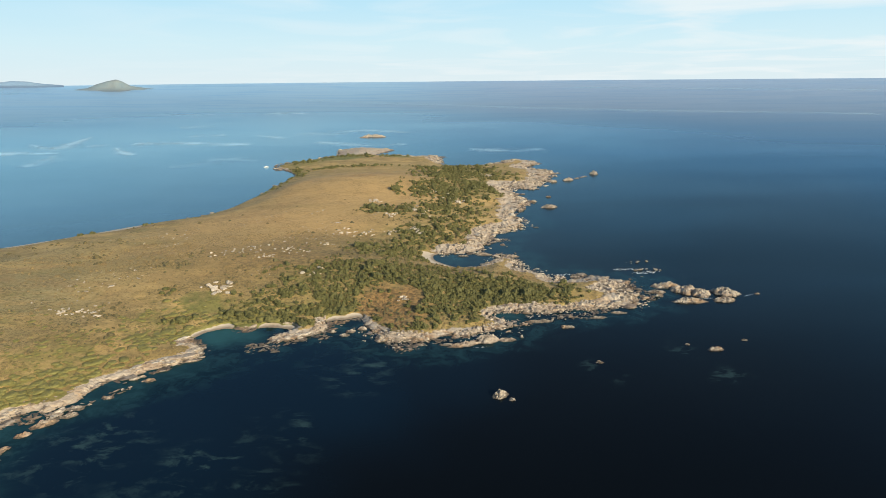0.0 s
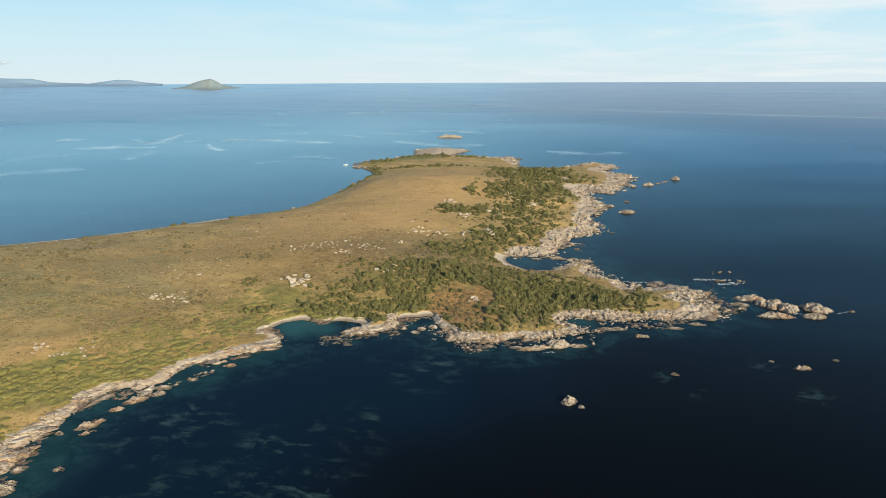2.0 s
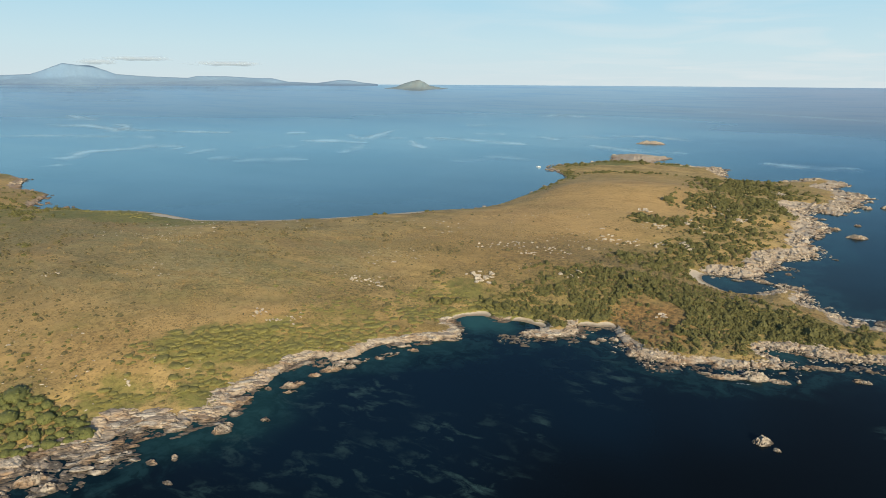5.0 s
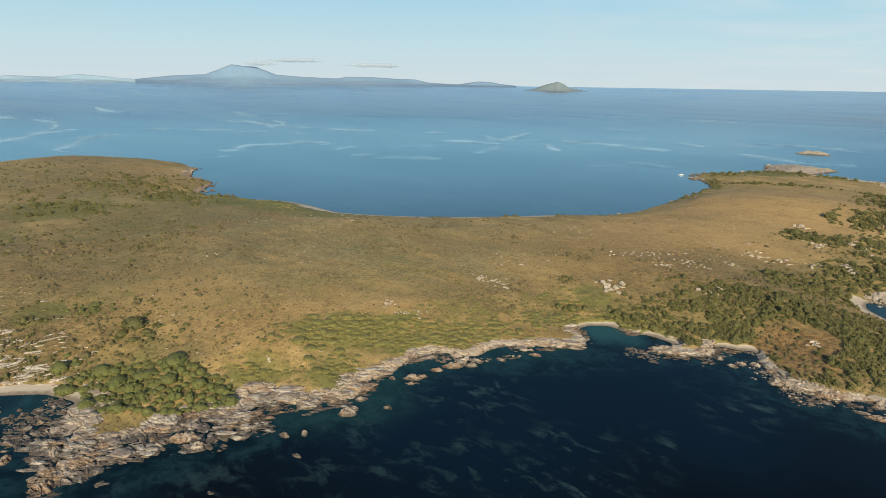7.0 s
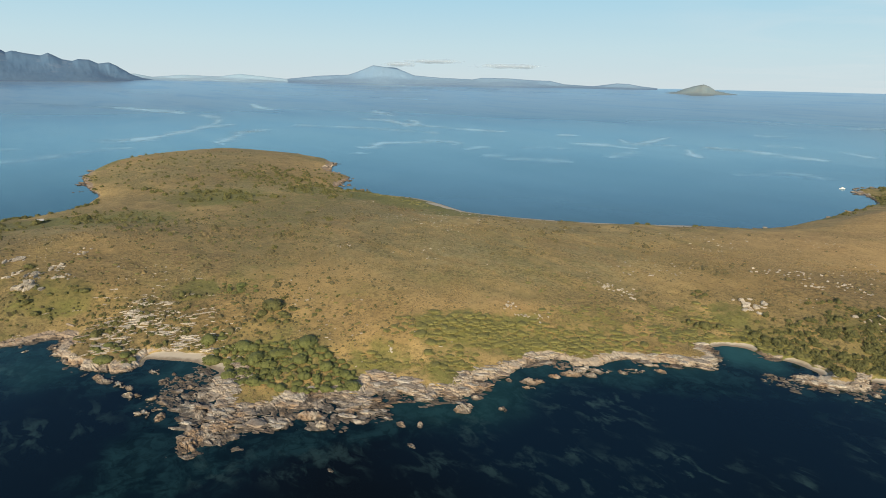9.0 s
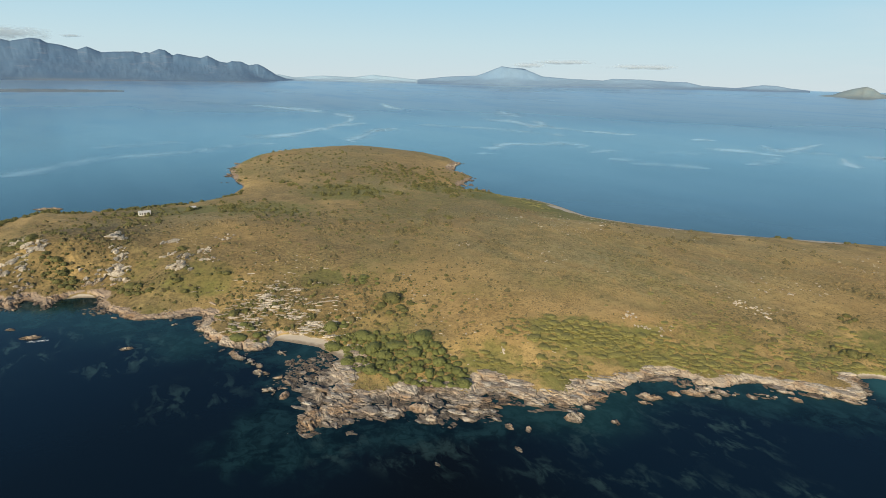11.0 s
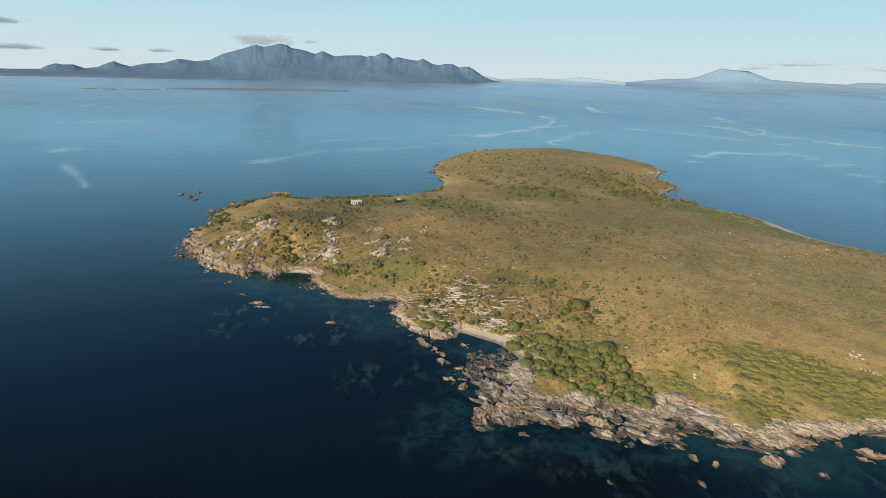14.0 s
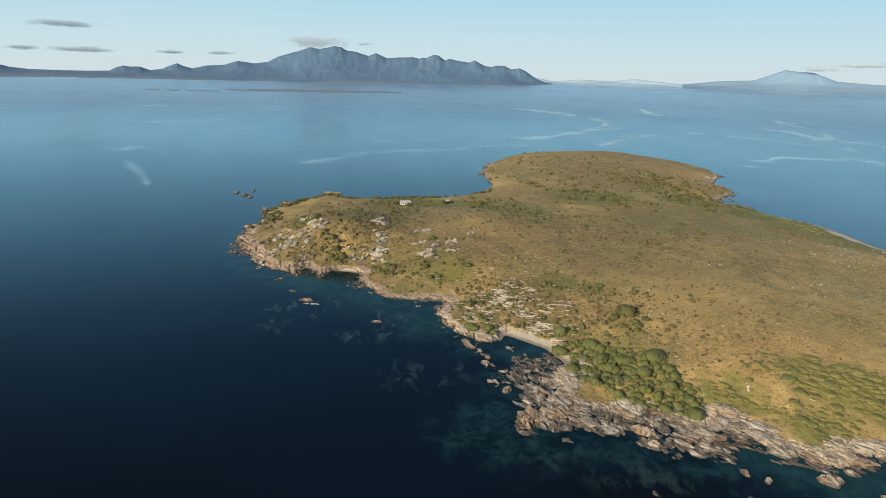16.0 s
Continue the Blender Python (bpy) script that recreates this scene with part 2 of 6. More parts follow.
    low = n.t.nodes.new("ShaderNodeSeparateXYZ")
    n.t.links.new(n.pos, low.inputs[0])
    beach = n.mix(n.step(n.math("ADD", low.outputs["Z"], n.math("MULTIPLY", n.math("SUBTRACT", n.noise(3, 3), 0.5), 0.4)), 0.42, 0.10), beach, (0.26, 0.21, 0.15))
    c = n.mix(n.step(n.math("ADD", sand, n.math("MULTIPLY", n.math("SUBTRACT", mid, 0.5), 0.6)), 0.42, 0.58), c, beach)
    bump = n.bump(n.math("MULTIPLY", n.math("ADD", n.math("MULTIPLY", h, 0.5), n.math("ADD", tuft, fine)), n.math("SUBTRACT", 1.0, n.step(sand, 0.2, 0.5))), 1.0, 0.10)
    return n.done(c, 0.95, bump)


def sea_material():
    n = Nodes("sea_water")
    near = n.attr("shallow")
    rgb = n.t.nodes.new("ShaderNodeSeparateColor")
    n.t.links.new(near.outputs["Color"], rgb.inputs[0])
    shelf, sandy, reefy = rgb.outputs[0], rgb.outputs[1], rgb.outputs[2]
    sep = n.t.nodes.new("ShaderNodeSeparateXYZ")
    n.t.links.new(n.pos, sep.inputs[0])
    c = n.mix(n.step(n.math("ADD", sep.outputs["X"], n.math("MULTIPLY", n.noise(160, 3), 120.0)), 60.0, -180.0), (0.0030, 0.0040, 0.0044), (0.0034, 0.0060, 0.0088))
    c = n.mix(near.outputs["Alpha"], c, (0.0036, 0.0120, 0.0230))
    blur = n.noise(9, 4, 0.6, warp=0.6)
    weed = n.step(n.noise(4.5, 4, 0.65, warp=0.8), 0.44, 0.62)
    teal = n.mix(n.step(blur, 0.38, 0.62), (0.0032, 0.0130, 0.0170), (0.013, 0.042, 0.048))
    teal = n.mix(n.math("MULTIPLY", weed, 0.6), teal, (0.0022, 0.0085, 0.0100))
    c = n.mix(n.math("MULTIPLY", n.step(n.math("ADD", shelf, n.math("MULTIPLY", n.math("SUBTRACT", blur, 0.5), 0.9)), 0.12, 0.80), 0.92), c, teal)
    # pale sand and rubble between the weed of the reefs
    bare = n.math("MULTIPLY", n.step(n.noise(8.0, 4, 0.6, (0.75, 1.3, 1, 20), 0.5), 0.50, 0.66), n.step(n.noise(34, 2, 0.5), 0.34, 0.56))
    bare = n.math("MULTIPLY", bare, n.math("SUBTRACT", 1.0, n.math("MULTIPLY", n.step(n.noise(2.2, 3, 0.6), 0.50, 0.60), 0.45)))
    c = n.mix(n.math("MULTIPLY", n.math("MULTIPLY", bare, n.step(reefy, 0.05, 0.8)), 0.75), c, (0.046, 0.092, 0.090))
    c = n.mix(n.math("MULTIPLY", n.math("MULTIPLY", sandy, shelf), 0.9), c, (0.030, 0.110, 0.105))
    # the sound behind the island gets a paler, bluer body colour
    c = n.mix(n.math("MULTIPLY", n.attr("sound").outputs["Fac"], n.math("ADD", 0.85, n.math("MULTIPLY", n.step(n.noise(60, 4, 0.6), 0.35, 0.65), 0.15))), c, (0.072, 0.135, 0.185))
    # towards -x the gloss is smoother and its painted tint brighter
    westward = n.step(n.math("ADD", sep.outputs["X"], n.math("MULTIPLY", n.math("SUBTRACT", n.noise(700, 3), 0.5), 900.0)), 700.0, -500.0)
    gloss_noise = n.noise(420, 5, 0.6, (0.30, 1.0, 1, 12), 0.4)
    rough = n.math("ADD", n.math("MULTIPLY", westward, -0.15), n.math("ADD", 0.24, n.math("MULTIPLY", n.step(gloss_noise, 0.35, 0.7), 0.06)))
    out = n.t.nodes.new("ShaderNodeVectorMath")
    out.operation = "LENGTH"
    n.t.links.new(n.pos, out.inputs[0])
    # the sound far from the island lies smooth
    rough = n.math("ADD", rough, n.math("MULTIPLY", n.step(out.outputs["Value"], 900.0, 2600.0), 0.20))
    ripple = n.math("ADD", n.noise(2.2, 3, 0.6), n.math("MULTIPLY", n.noise(9, 3, 0.6), 1.5))
    # seen at a flat angle, waves show the near side of their slopes
    lean, upright = n.t.nodes.new("ShaderNodeVectorMath"), n.t.nodes.new("ShaderNodeVectorMath")
    lean.operation, upright.operation = "SCALE", "NORMALIZE"
    mean = n.t.nodes.new("ShaderNodeCombineXYZ")
    n.put(mean.inputs[0], n.math("DIVIDE", sep.outputs["X"], out.outputs["Value"]))
    n.put(mean.inputs[1], n.math("DIVIDE", sep.outputs["Y"], out.outputs["Value"]))
    n.t.links.new(mean.outputs[0], lean.inputs[0])
    n.put(lean.inputs["Scale"], n.math("MULTIPLY", n.step(out.outputs["Value"], 900.0, 2000.0), -0.032))
    rise = n.t.nodes.new("ShaderNodeVectorMath")
    rise.operation = "ADD"
    rise.inputs[1].default_value = (0, 0, 1)
    n.t.links.new(lean.outputs[0], rise.inputs[0])
    n.t.links.new(rise.outputs[0], upright.inputs[0])
    normal = n.bump(ripple, 0.07, 0.25, upright.outputs[0])
    # body of the water below a glossy surface, whose colour tints the mirrored sky bluer
    body, gloss, mixed, fresnel = (n.t.nodes.new("ShaderNode" + kind) for kind in ("BsdfDiffuse", "BsdfGlossy", "MixShader", "Fresnel"))
    n.put(body.inputs["Color"], c)
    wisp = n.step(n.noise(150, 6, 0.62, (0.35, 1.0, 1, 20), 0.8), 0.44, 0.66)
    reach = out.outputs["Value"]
    # sky reflection painted into the gloss colour: dim near the island, paler far out
    east_gloss = n.mix(n.step(reach, 260.0, 950.0), (0.08, 0.145, 0.21), (0.21, 0.41, 0.60))
    east_gloss = n.mix(n.step(reach, 750.0, 2200.0), east_gloss, (0.80, 0.90, 0.96))
    west_gloss = n.mix(n.step(reach, 900.0, 2600.0), (0.68, 0.90, 1.0), (0.92, 1.0, 1.0))
    tint = n.mix(n.math("MULTIPLY", westward, n.math("ADD", 0.8, n.math("MULTIPLY", n.step(gloss_noise, 0.4, 0.65), 0.2))), east_gloss, west_gloss)
    # noise streaks tint the painted reflection a deeper blue here and there
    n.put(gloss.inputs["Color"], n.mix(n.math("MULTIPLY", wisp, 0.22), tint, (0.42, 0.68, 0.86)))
    n.put(gloss.inputs["Roughness"], rough)
    n.put(gloss.inputs["Normal"], normal)
    n.put(fresnel.inputs["IOR"], 1.31)
    n.put(fresnel.inputs["Normal"], normal)
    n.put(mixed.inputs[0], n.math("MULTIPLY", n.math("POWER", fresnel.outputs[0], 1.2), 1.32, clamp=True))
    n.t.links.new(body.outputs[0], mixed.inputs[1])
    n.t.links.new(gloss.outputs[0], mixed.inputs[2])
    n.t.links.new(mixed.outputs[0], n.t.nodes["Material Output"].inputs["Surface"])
    return n.mat


def slick_material():
    """A film that smooths the water to a mirror and thins out to nothing at its edges."""
    n = Nodes("calm_slick")
    edge = n.attr("edge").outputs["Fac"]
    ragged = n.math("ADD", 0.35, n.math("MULTIPLY", n.step(n.noise(90, 5, 0.65, warp=1.2), 0.34, 0.62), 0.65))
    n.done((0.93, 0.99, 1.0), 0.16, Metallic=1.0)
    n.put(n.bsdf.inputs["Alpha"], n.math("MULTIPLY", n.step(n.math("MULTIPLY", edge, ragged), 0.0, 1.0), 0.8))
    return n.mat


def cloud_material():
    n = Nodes("thin_grey_cloud")
    edge = n.attr("edge").outputs["Fac"]
    puff = n.math("ADD", edge, n.math("MULTIPLY", n.math("SUBTRACT", n.noise(150, 4, 0.6, (1, 1, 3, 0)), 0.5), 1.1))
    n.done((0.30, 0.37, 0.45), 1.0)
    n.put(n.bsdf.inputs["Alpha"], n.math("MULTIPLY", n.step(puff, 0.25, 0.85), 0.75))
    return n.mat


def plain_material(name, a, b, size, rough=0.9, bump=0.3, distance=0.1, **more):
    n = Nodes(name)
    v = n.noise(size, 4, 0.6)
    c = n.mix(n.step(v, 0.3, 0.7), a, b)
    return n.done(c, rough, n.bump(n.noise(size * 0.3, 3), bump, distance), **more)


def leaf_material(name, dark, light):
    n = Nodes(name)
    info = n.t.nodes.new("ShaderNodeObjectInfo")
    ran = n.math("FRACT", n.math("ADD", info.outputs["Random"], n.geo.outputs["Random Per Island"]))
    c = n.mix(n.step(n.noise(1.1, 4, 0.7), 0.3, 0.7), dark, light)
    c = n.mix(n.math("MULTIPLY", ran, 0.28), c, tuple(0.62 * v for v in light))
    return n.done(c, 0.8, n.bump(n.noise(0.45, 4, 0.7), 0.8, 0.3))


RUBBLE = plain_material("granite_rubble", (0.11, 0.088, 0.066), (0.60, 0.51, 0.39), 2.2, 0.9, 0.6, 0.2)
GROUND, SEA, SLICK, CLOUD = ground_material(), sea_material(), slick_material(), cloud_material()
LEAF = leaf_material("coastal_shrub_leaf", (0.072, 0.086, 0.022), (0.155, 0.165, 0.046))
MOUND_LEAF = leaf_material("cushion_plant_leaf", (0.145, 0.142, 0.040), (0.245, 0.222, 0.066))
DARK_LEAF = leaf_material("tea_tree_leaf", (0.038, 0.044, 0.013), (0.150, 0.142, 0.042))
STRAW = leaf_material("dry_grass_blades", (0.180, 0.135, 0.056), (0.300, 0.215, 0.088))
HEATH_LEAF = leaf_material("heath_leaf", (0.070, 0.062, 0.026), (0.150, 0.122, 0.048))
BARK = plain_material("grey_bark", (0.10, 0.085, 0.07), (0.17, 0.15, 0.13), 0.2)
WHITE_WALL = plain_material("white_boards", (0.76, 0.75, 0.72), (0.82, 0.81, 0.79), 0.8, 0.6)
IRON_ROOF = plain_material("grey_iron_roof", (0.42, 0.42, 0.42), (0.55, 0.55, 0.54), 1.2, 0.5)
DARK_PANE = plain_material("dark_glass", (0.02, 0.025, 0.03), (0.03, 0.035, 0.04), 1.0, 0.15)
FOAM = plain_material("sea_foam", (0.60, 0.64, 0.66), (0.80, 0.82, 0.83), 0.7, 0.8)
# distance haze is painted into the blue-grey of this hill
FAR_HILL = plain_material("haze_painted_heath_hill", (0.190, 0.265, 0.300), (0.235, 0.285, 0.290), 60, 1.0, 0.5, 4.0)


# range colours are blued to stand in for the haze of distance
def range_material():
    n = Nodes("haze_painted_blue_range")
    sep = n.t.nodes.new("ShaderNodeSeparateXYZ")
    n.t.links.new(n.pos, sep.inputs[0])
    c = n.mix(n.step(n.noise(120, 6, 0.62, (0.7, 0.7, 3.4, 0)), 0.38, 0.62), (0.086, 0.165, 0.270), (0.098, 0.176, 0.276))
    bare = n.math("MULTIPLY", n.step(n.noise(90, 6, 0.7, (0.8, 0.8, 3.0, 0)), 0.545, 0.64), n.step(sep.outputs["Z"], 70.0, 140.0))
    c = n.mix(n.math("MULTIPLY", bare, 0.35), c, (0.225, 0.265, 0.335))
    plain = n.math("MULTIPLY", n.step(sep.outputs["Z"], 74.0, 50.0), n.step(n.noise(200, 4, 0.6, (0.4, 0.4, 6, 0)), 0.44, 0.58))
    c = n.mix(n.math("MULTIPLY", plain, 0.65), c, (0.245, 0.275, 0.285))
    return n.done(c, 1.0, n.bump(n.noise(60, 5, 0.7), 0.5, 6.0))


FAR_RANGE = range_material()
# the paleness of the two farthest ridges is haze put into their colour
FAR_PALE = plain_material("haze_paled_range", (0.165, 0.270, 0.40), (0.185, 0.290, 0.41), 200, 1.0, 0.4, 8.0)
FAR_VEILED = plain_material("haze_paled_hills", (0.27, 0.40, 0.52), (0.29, 0.42, 0.53), 200, 1.0)
# low land greyed and blued in its colour for haze
FAR_FLAT = plain_material("haze_greyed_low_land", (0.200, 0.250, 0.280), (0.155, 0.220, 0.270), 45, 1.0)


# ---- plan of the island ----
CAPE_SHORE = [(-422, -89), (-391, -77), (-366, -69), (-352, -59), (-350, -52), (-340, -44), (-352, -38), (-335, -29), (-346, -23), (-341, -7), (-328, -7), (-315, -1), (-301, 7), (-295, 21), (-296, 33), (-291, 38), (-276, 32), (-266, 33), (-252, 38), (-244, 47), (-244, 55)]
COVE_SHORE = [(-249, 59), (-242, 66), (-234, 73), (-220, 77), (-218, 73), (-213, 64), (-209, 57), (-202, 61), (-194, 57), (-189, 62), (-182, 51), (-175, 47), (-175, 60), (-175, 69), (-171, 77), (-164, 87), (-163, 92), (-170, 99), (-161, 99), (-156, 105), (-163, 112), (-171, 116), (-165, 123), (-157, 123), (-151, 125)]
SLAB_SHORE = [(-153, 131), (-148, 134), (-147, 147), (-153, 150), (-149, 164), (-149, 182), (-142, 191), (-138, 190), (-132, 198), (-129, 210), (-120, 218), (-108, 226), (-100, 234), (-104, 244), (-111, 248), (-108, 258), (-100, 263), (-91, 261), (-81, 264), (-70, 261), (-76, 250), (-65, 252), (-54, 257), (-55, 270), (-45, 273), (-40, 275)]
POINT_SHORE = [(-35, 263), (-30, 256), (-28, 247), (-6, 249), (16, 255), (31, 262), (23, 274), (23, 279), (32, 282), (48, 279), (59, 282), (76, 284), (96, 290), (101, 303), (90, 309), (102, 323), (88, 333), (78, 328), (62, 326), (57, 339), (43, 350), (46, 367), (36, 373), (22, 355), (7, 355)]
EAST_SHORE = [(-5, 369), (-6, 380), (2, 385), (13, 384), (25, 395), (35, 431), (49, 448), (61, 462), (57, 496), (65, 525), (76, 555), (68, 587), (68, 631), (93, 620), (121, 700), (129, 739), (101, 769), (127, 815), (95, 846), (63, 803), (16, 790), (-6, 819)]
FAR_SHORE = [(-9, 898), (-34, 887), (-73, 910), (-105, 906), (-78, 984), (-131, 1013), (-163, 983), (-152, 923), (-177, 873), (-211, 817), (-215, 796), (-190, 759), (-174, 726), (-175, 681), (-179, 618)]
BAY_SHORE = [(-180, 620), (-187, 539), (-202, 503), (-238, 474), (-271, 438), (-306, 406), (-346, 379), (-384, 362), (-407, 363), (-439, 367), (-465, 364), (-498, 349), (-536, 335), (-559, 335), (-606, 383), (-668, 392), (-714, 425), (-772, 446)]
NORTH_CAPE = [(-806, 444), (-849, 440), (-903, 419), (-947, 390), (-962, 347), (-953, 297), (-930, 244), (-894, 205), (-831, 170), (-762, 140), (-679, 130), (-641, 129), (-599, 109), (-584, 92)]
HOUSE_SHORE = [(-571, 69), (-568, 42), (-564, 16), (-563, -9), (-569, -25), (-584, -35), (-561, -59), (-542, -71), (-522, -80), (-505, -87), (-485, -82), (-467, -83), (-450, -89)]
COAST = CAPE_SHORE + COVE_SHORE + SLAB_SHORE + POINT_SHORE + EAST_SHORE + FAR_SHORE + BAY_SHORE[1:] + NORTH_CAPE + HOUSE_SHORE

# where rock reaches far inland: x, y, radius, width of the rocky strip
ROCK_STRIPS_A = [
    (-190, 72, 40, 21), (-176, 116, 12, 16), (-160, 110, 25, 11), (-150, 150, 30, 8), (-135, 190, 30, 7), (-110, 230, 25, 7), (-60, 258, 20, 7), (0, 250, 40, 8),
    (60, 295, 45, 14), (95, 310, 26, 22), (50, 340, 30, 10), (25, 420, 40, 20), (45, 480, 50, 20), (60, 560, 55, 24), (75, 640, 60, 30), (110, 740, 60, 32),
    (100, 820, 40, 30), (-20, 885, 50, 22), (-120, 970, 70, 80), (-200, 800, 40, 8), (-270, 45, 40, 9),
]
ROCK_STRIPS_B = [
    (-330, -15, 35, 8), (-385, -70, 45, 12), (-430, -85, 40, 12), (-500, -80, 60, 10), (-575, 350, 34, 12), (-690, 400, 60, 12), (-740, 135, 60, 9), (-205, 65, 20, 16),
]
ROCK_STRIPS = ROCK_STRIPS_A + ROCK_STRIPS_B
# bare sand: x, y, radius
BEACHES = [
    (-244, 64, 9), (-235, 71, 9), (-225, 76, 8), (-343, -15, 8), (-109, 258, 7), (-102, 264, 6), (-80, 264, 6),
    (-73, 262, 5), (-51, 272, 6), (-43, 275, 5), (-7, 371, 9), (1, 360, 9), (-8, 379, 6), (-420, 363, 16), (-400, 361, 13), (-447, 368, 12), (-370, 366, 26), (-330, 386, 26), (-480, 356, 24), (-285, 424, 24), (-245, 467, 22),
]
WIDE_BEACHES = [(-243, 66, 6), (-235, 73, 6), (-226, 78, 5), (-9, 374, 6), (-3, 364, 6), (-11, 382, 4)]
# clean pale sheets of granite: x, y, radius, strength
PALES = [(-176, 116, 8, 1.0), (-150, 150, 26, 0.6), (-135, 190, 26, 0.8), (-112, 228, 20, 0.8), (-100, 245, 16, 0.7), (20, 410, 40, 0.6), (45, 470, 50, 0.6), (70, 600, 60, 0.5), (70, 300, 26, 0.4)]
# herb green ground: x, y, radius, strength
GREENS_A = [
    (-295, 95, 13, 1.2), (-322, 42, 17, 1.1), (-352, 14, 15, 0.7), (-326, 26, 12, 0.8), (-232, 101, 22, 0.5), (-505, 58, 30, 1.3), (-470, 30, 22, 0.5),
    (-420, 335, 42, 0.95), (-468, 328, 42, 0.95), (-370, 335, 38, 0.6), (-185, 165, 22, 0.65), (-165, 185, 24, 0.65), (-145, 208, 20, 0.55), (-160, 146, 16, 0.6),
    (-185, 128, 16, 0.6), (-203, 91, 32, 0.4), (-128, 265, 28, 0.45), (-99, 272, 24, 0.5), (-60, 300, 45, 0.45), (0, 295, 45, 0.45), (30, 300, 30, 0.5), (-118, 285, 14, 0.7),
]
GREENS_B = [
    (45, 303, 20, 0.5), (15, 575, 60, 0.45), (5, 490, 45, 0.4), (-15, 420, 40, 0.4), (-25, 370, 40, 0.4), (40, 680, 60, 0.45), (-140, 850, 45, 0.8), (-60, 875, 36, 0.7),
    (-400, -25, 70, 0.2), (-345, 25, 45, 0.3), (-300, 75, 30, 0.4), (-540, 200, 55, 0.7), (-480, 110, 50, 0.6), (-610, 280, 50, 0.5), (-525, 290, 40, 0.6),
    (-150, 225, 25, 0.5), (-420, 190, 50, 0.5), (-350, 170, 45, 0.42), (-470, 250, 60, 0.5), (-300, 130, 30, 0.4), (-230, 270, 60, 0.3),
]
GREENS_C = [
    (-130, 900, 50, 0.7), (-180, 800, 40, 0.5),
]
GREENS = GREENS_A + GREENS_B + GREENS_C
# russet heath: x, y, radius, strength
RUSSETS = [(-26, 285, 20, 1.0), (-20, 267, 12, 0.9), (-100, 345, 40, 0.35), (-215, 140, 28, 0.3), (-255, 105, 30, 0.3), (-385, 0, 60, 0.15), (-340, 70, 40, 0.15)]
# dark heath: x, y, radius, strength
HEATHS = [
    (-26, 285, 24, 1.0), (-22, 265, 14, 0.9), (-270, 70, 45, 0.75), (-400, -25, 75, 1.0), (-335, 5, 45, 0.8), (-350, 60, 40, 0.6), (-360, 140, 70, 0.5), (-440, 230, 80, 0.45),
    (-680, 260, 110, 0.6), (-820, 330, 90, 0.35), (-150, 250, 35, 0.4), (-110, 320, 40, 0.5), (-320, 190, 50, 0.4), (-560, 150, 60, 0.5), (-500, 10, 60, 0.6), (20, 600, 60, 0.4), (-60, 350, 60, 0.6),
]
# golden sward, and grey streaky sward: x, y, radius, strength
GOLDS = [(-80, 560, 110, 1.0), (-120, 440, 80, 1.0), (-60, 680, 70, 0.7), (-200, 180, 26, 0.5), (-215, 140, 30, 0.3), (-130, 380, 50, 0.6), (-180, 200, 14, 0.8), (-680, 360, 60, 0.6), (-370, 70, 45, 0.4), (-270, 150, 30, 0.5), (-120, 860, 40, 0.6)]
GREYS = [(-230, 270, 70, 0.8), (-290, 230, 70, 0.7), (-380, 250, 80, 0.8), (-450, 280, 70, 0.6), (-560, 230, 80, 0.7), (-720, 240, 90, 0.8), (-330, 120, 50, 0.5), (-250, 330, 60, 0.6), (-480, 80, 60, 0.6), (-840, 330, 80, 0.5), (-420, -20, 80, 0.5), (-340, 20, 50, 0.4)]
# hills: x, y, half width along x and y, height
HILLS = [
    (-395, -25, 55, 45, 15), (-410, 70, 70, 60, 9), (-330, 40, 40, 40, 5), (-75, 600, 110, 62, 11), (-60, 500, 90, 70, 4), (-300, 210, 140, 120, 7), (-780, 300, 140, 90, 5),
    (-60, 320, 70, 50, 4), (-120, 350, 60, 40, 3), (-190, 170, 40, 40, 2),
]


def hashed(ix, iy, seed):
    h = (ix * 374761393 + iy * 668265263 + seed * 2147483647) & 0xFFFFFFFF
    h = ((h ^ (h >> 13)) * 1274126177) & 0xFFFFFFFF
    return ((h ^ (h >> 16)) & 0xFFFF) / 65535.0


def smooth_noise(x, y, seed=0):
    ix, iy = np.floor(x).astype(np.int64), np.floor(y).astype(np.int64)
    fx, fy = x - ix, y - iy
    fx, fy = fx * fx * (3 - 2 * fx), fy * fy * (3 - 2 * fy)
    a, b = hashed(ix, iy, seed), hashed(ix + 1, iy, seed)
    c, d = hashed(ix, iy + 1, seed), hashed(ix + 1, iy + 1, seed)
    return (a * (1 - fx) + b * fx) * (1 - fy) + (c * (1 - fx) + d * fx) * fy


def fractal(x, y, size, octaves=4, seed=0):
    """Noise from -1 to 1."""
    out, amp, total = 0 * x, 1.0, 0.0
    for k in range(octaves):
        out = out + amp * (2 * smooth_noise(x / size * 2**k + 17.3 * k, y / size * 2**k - 9.1 * k, seed + k) - 1)
        total += amp
        amp *= 0.55
    return out / total


def smoothstep(v, low, high):
    s = np.clip((v - low) / (high - low), 0, 1)
    return s * s * (3 - 2 * s)


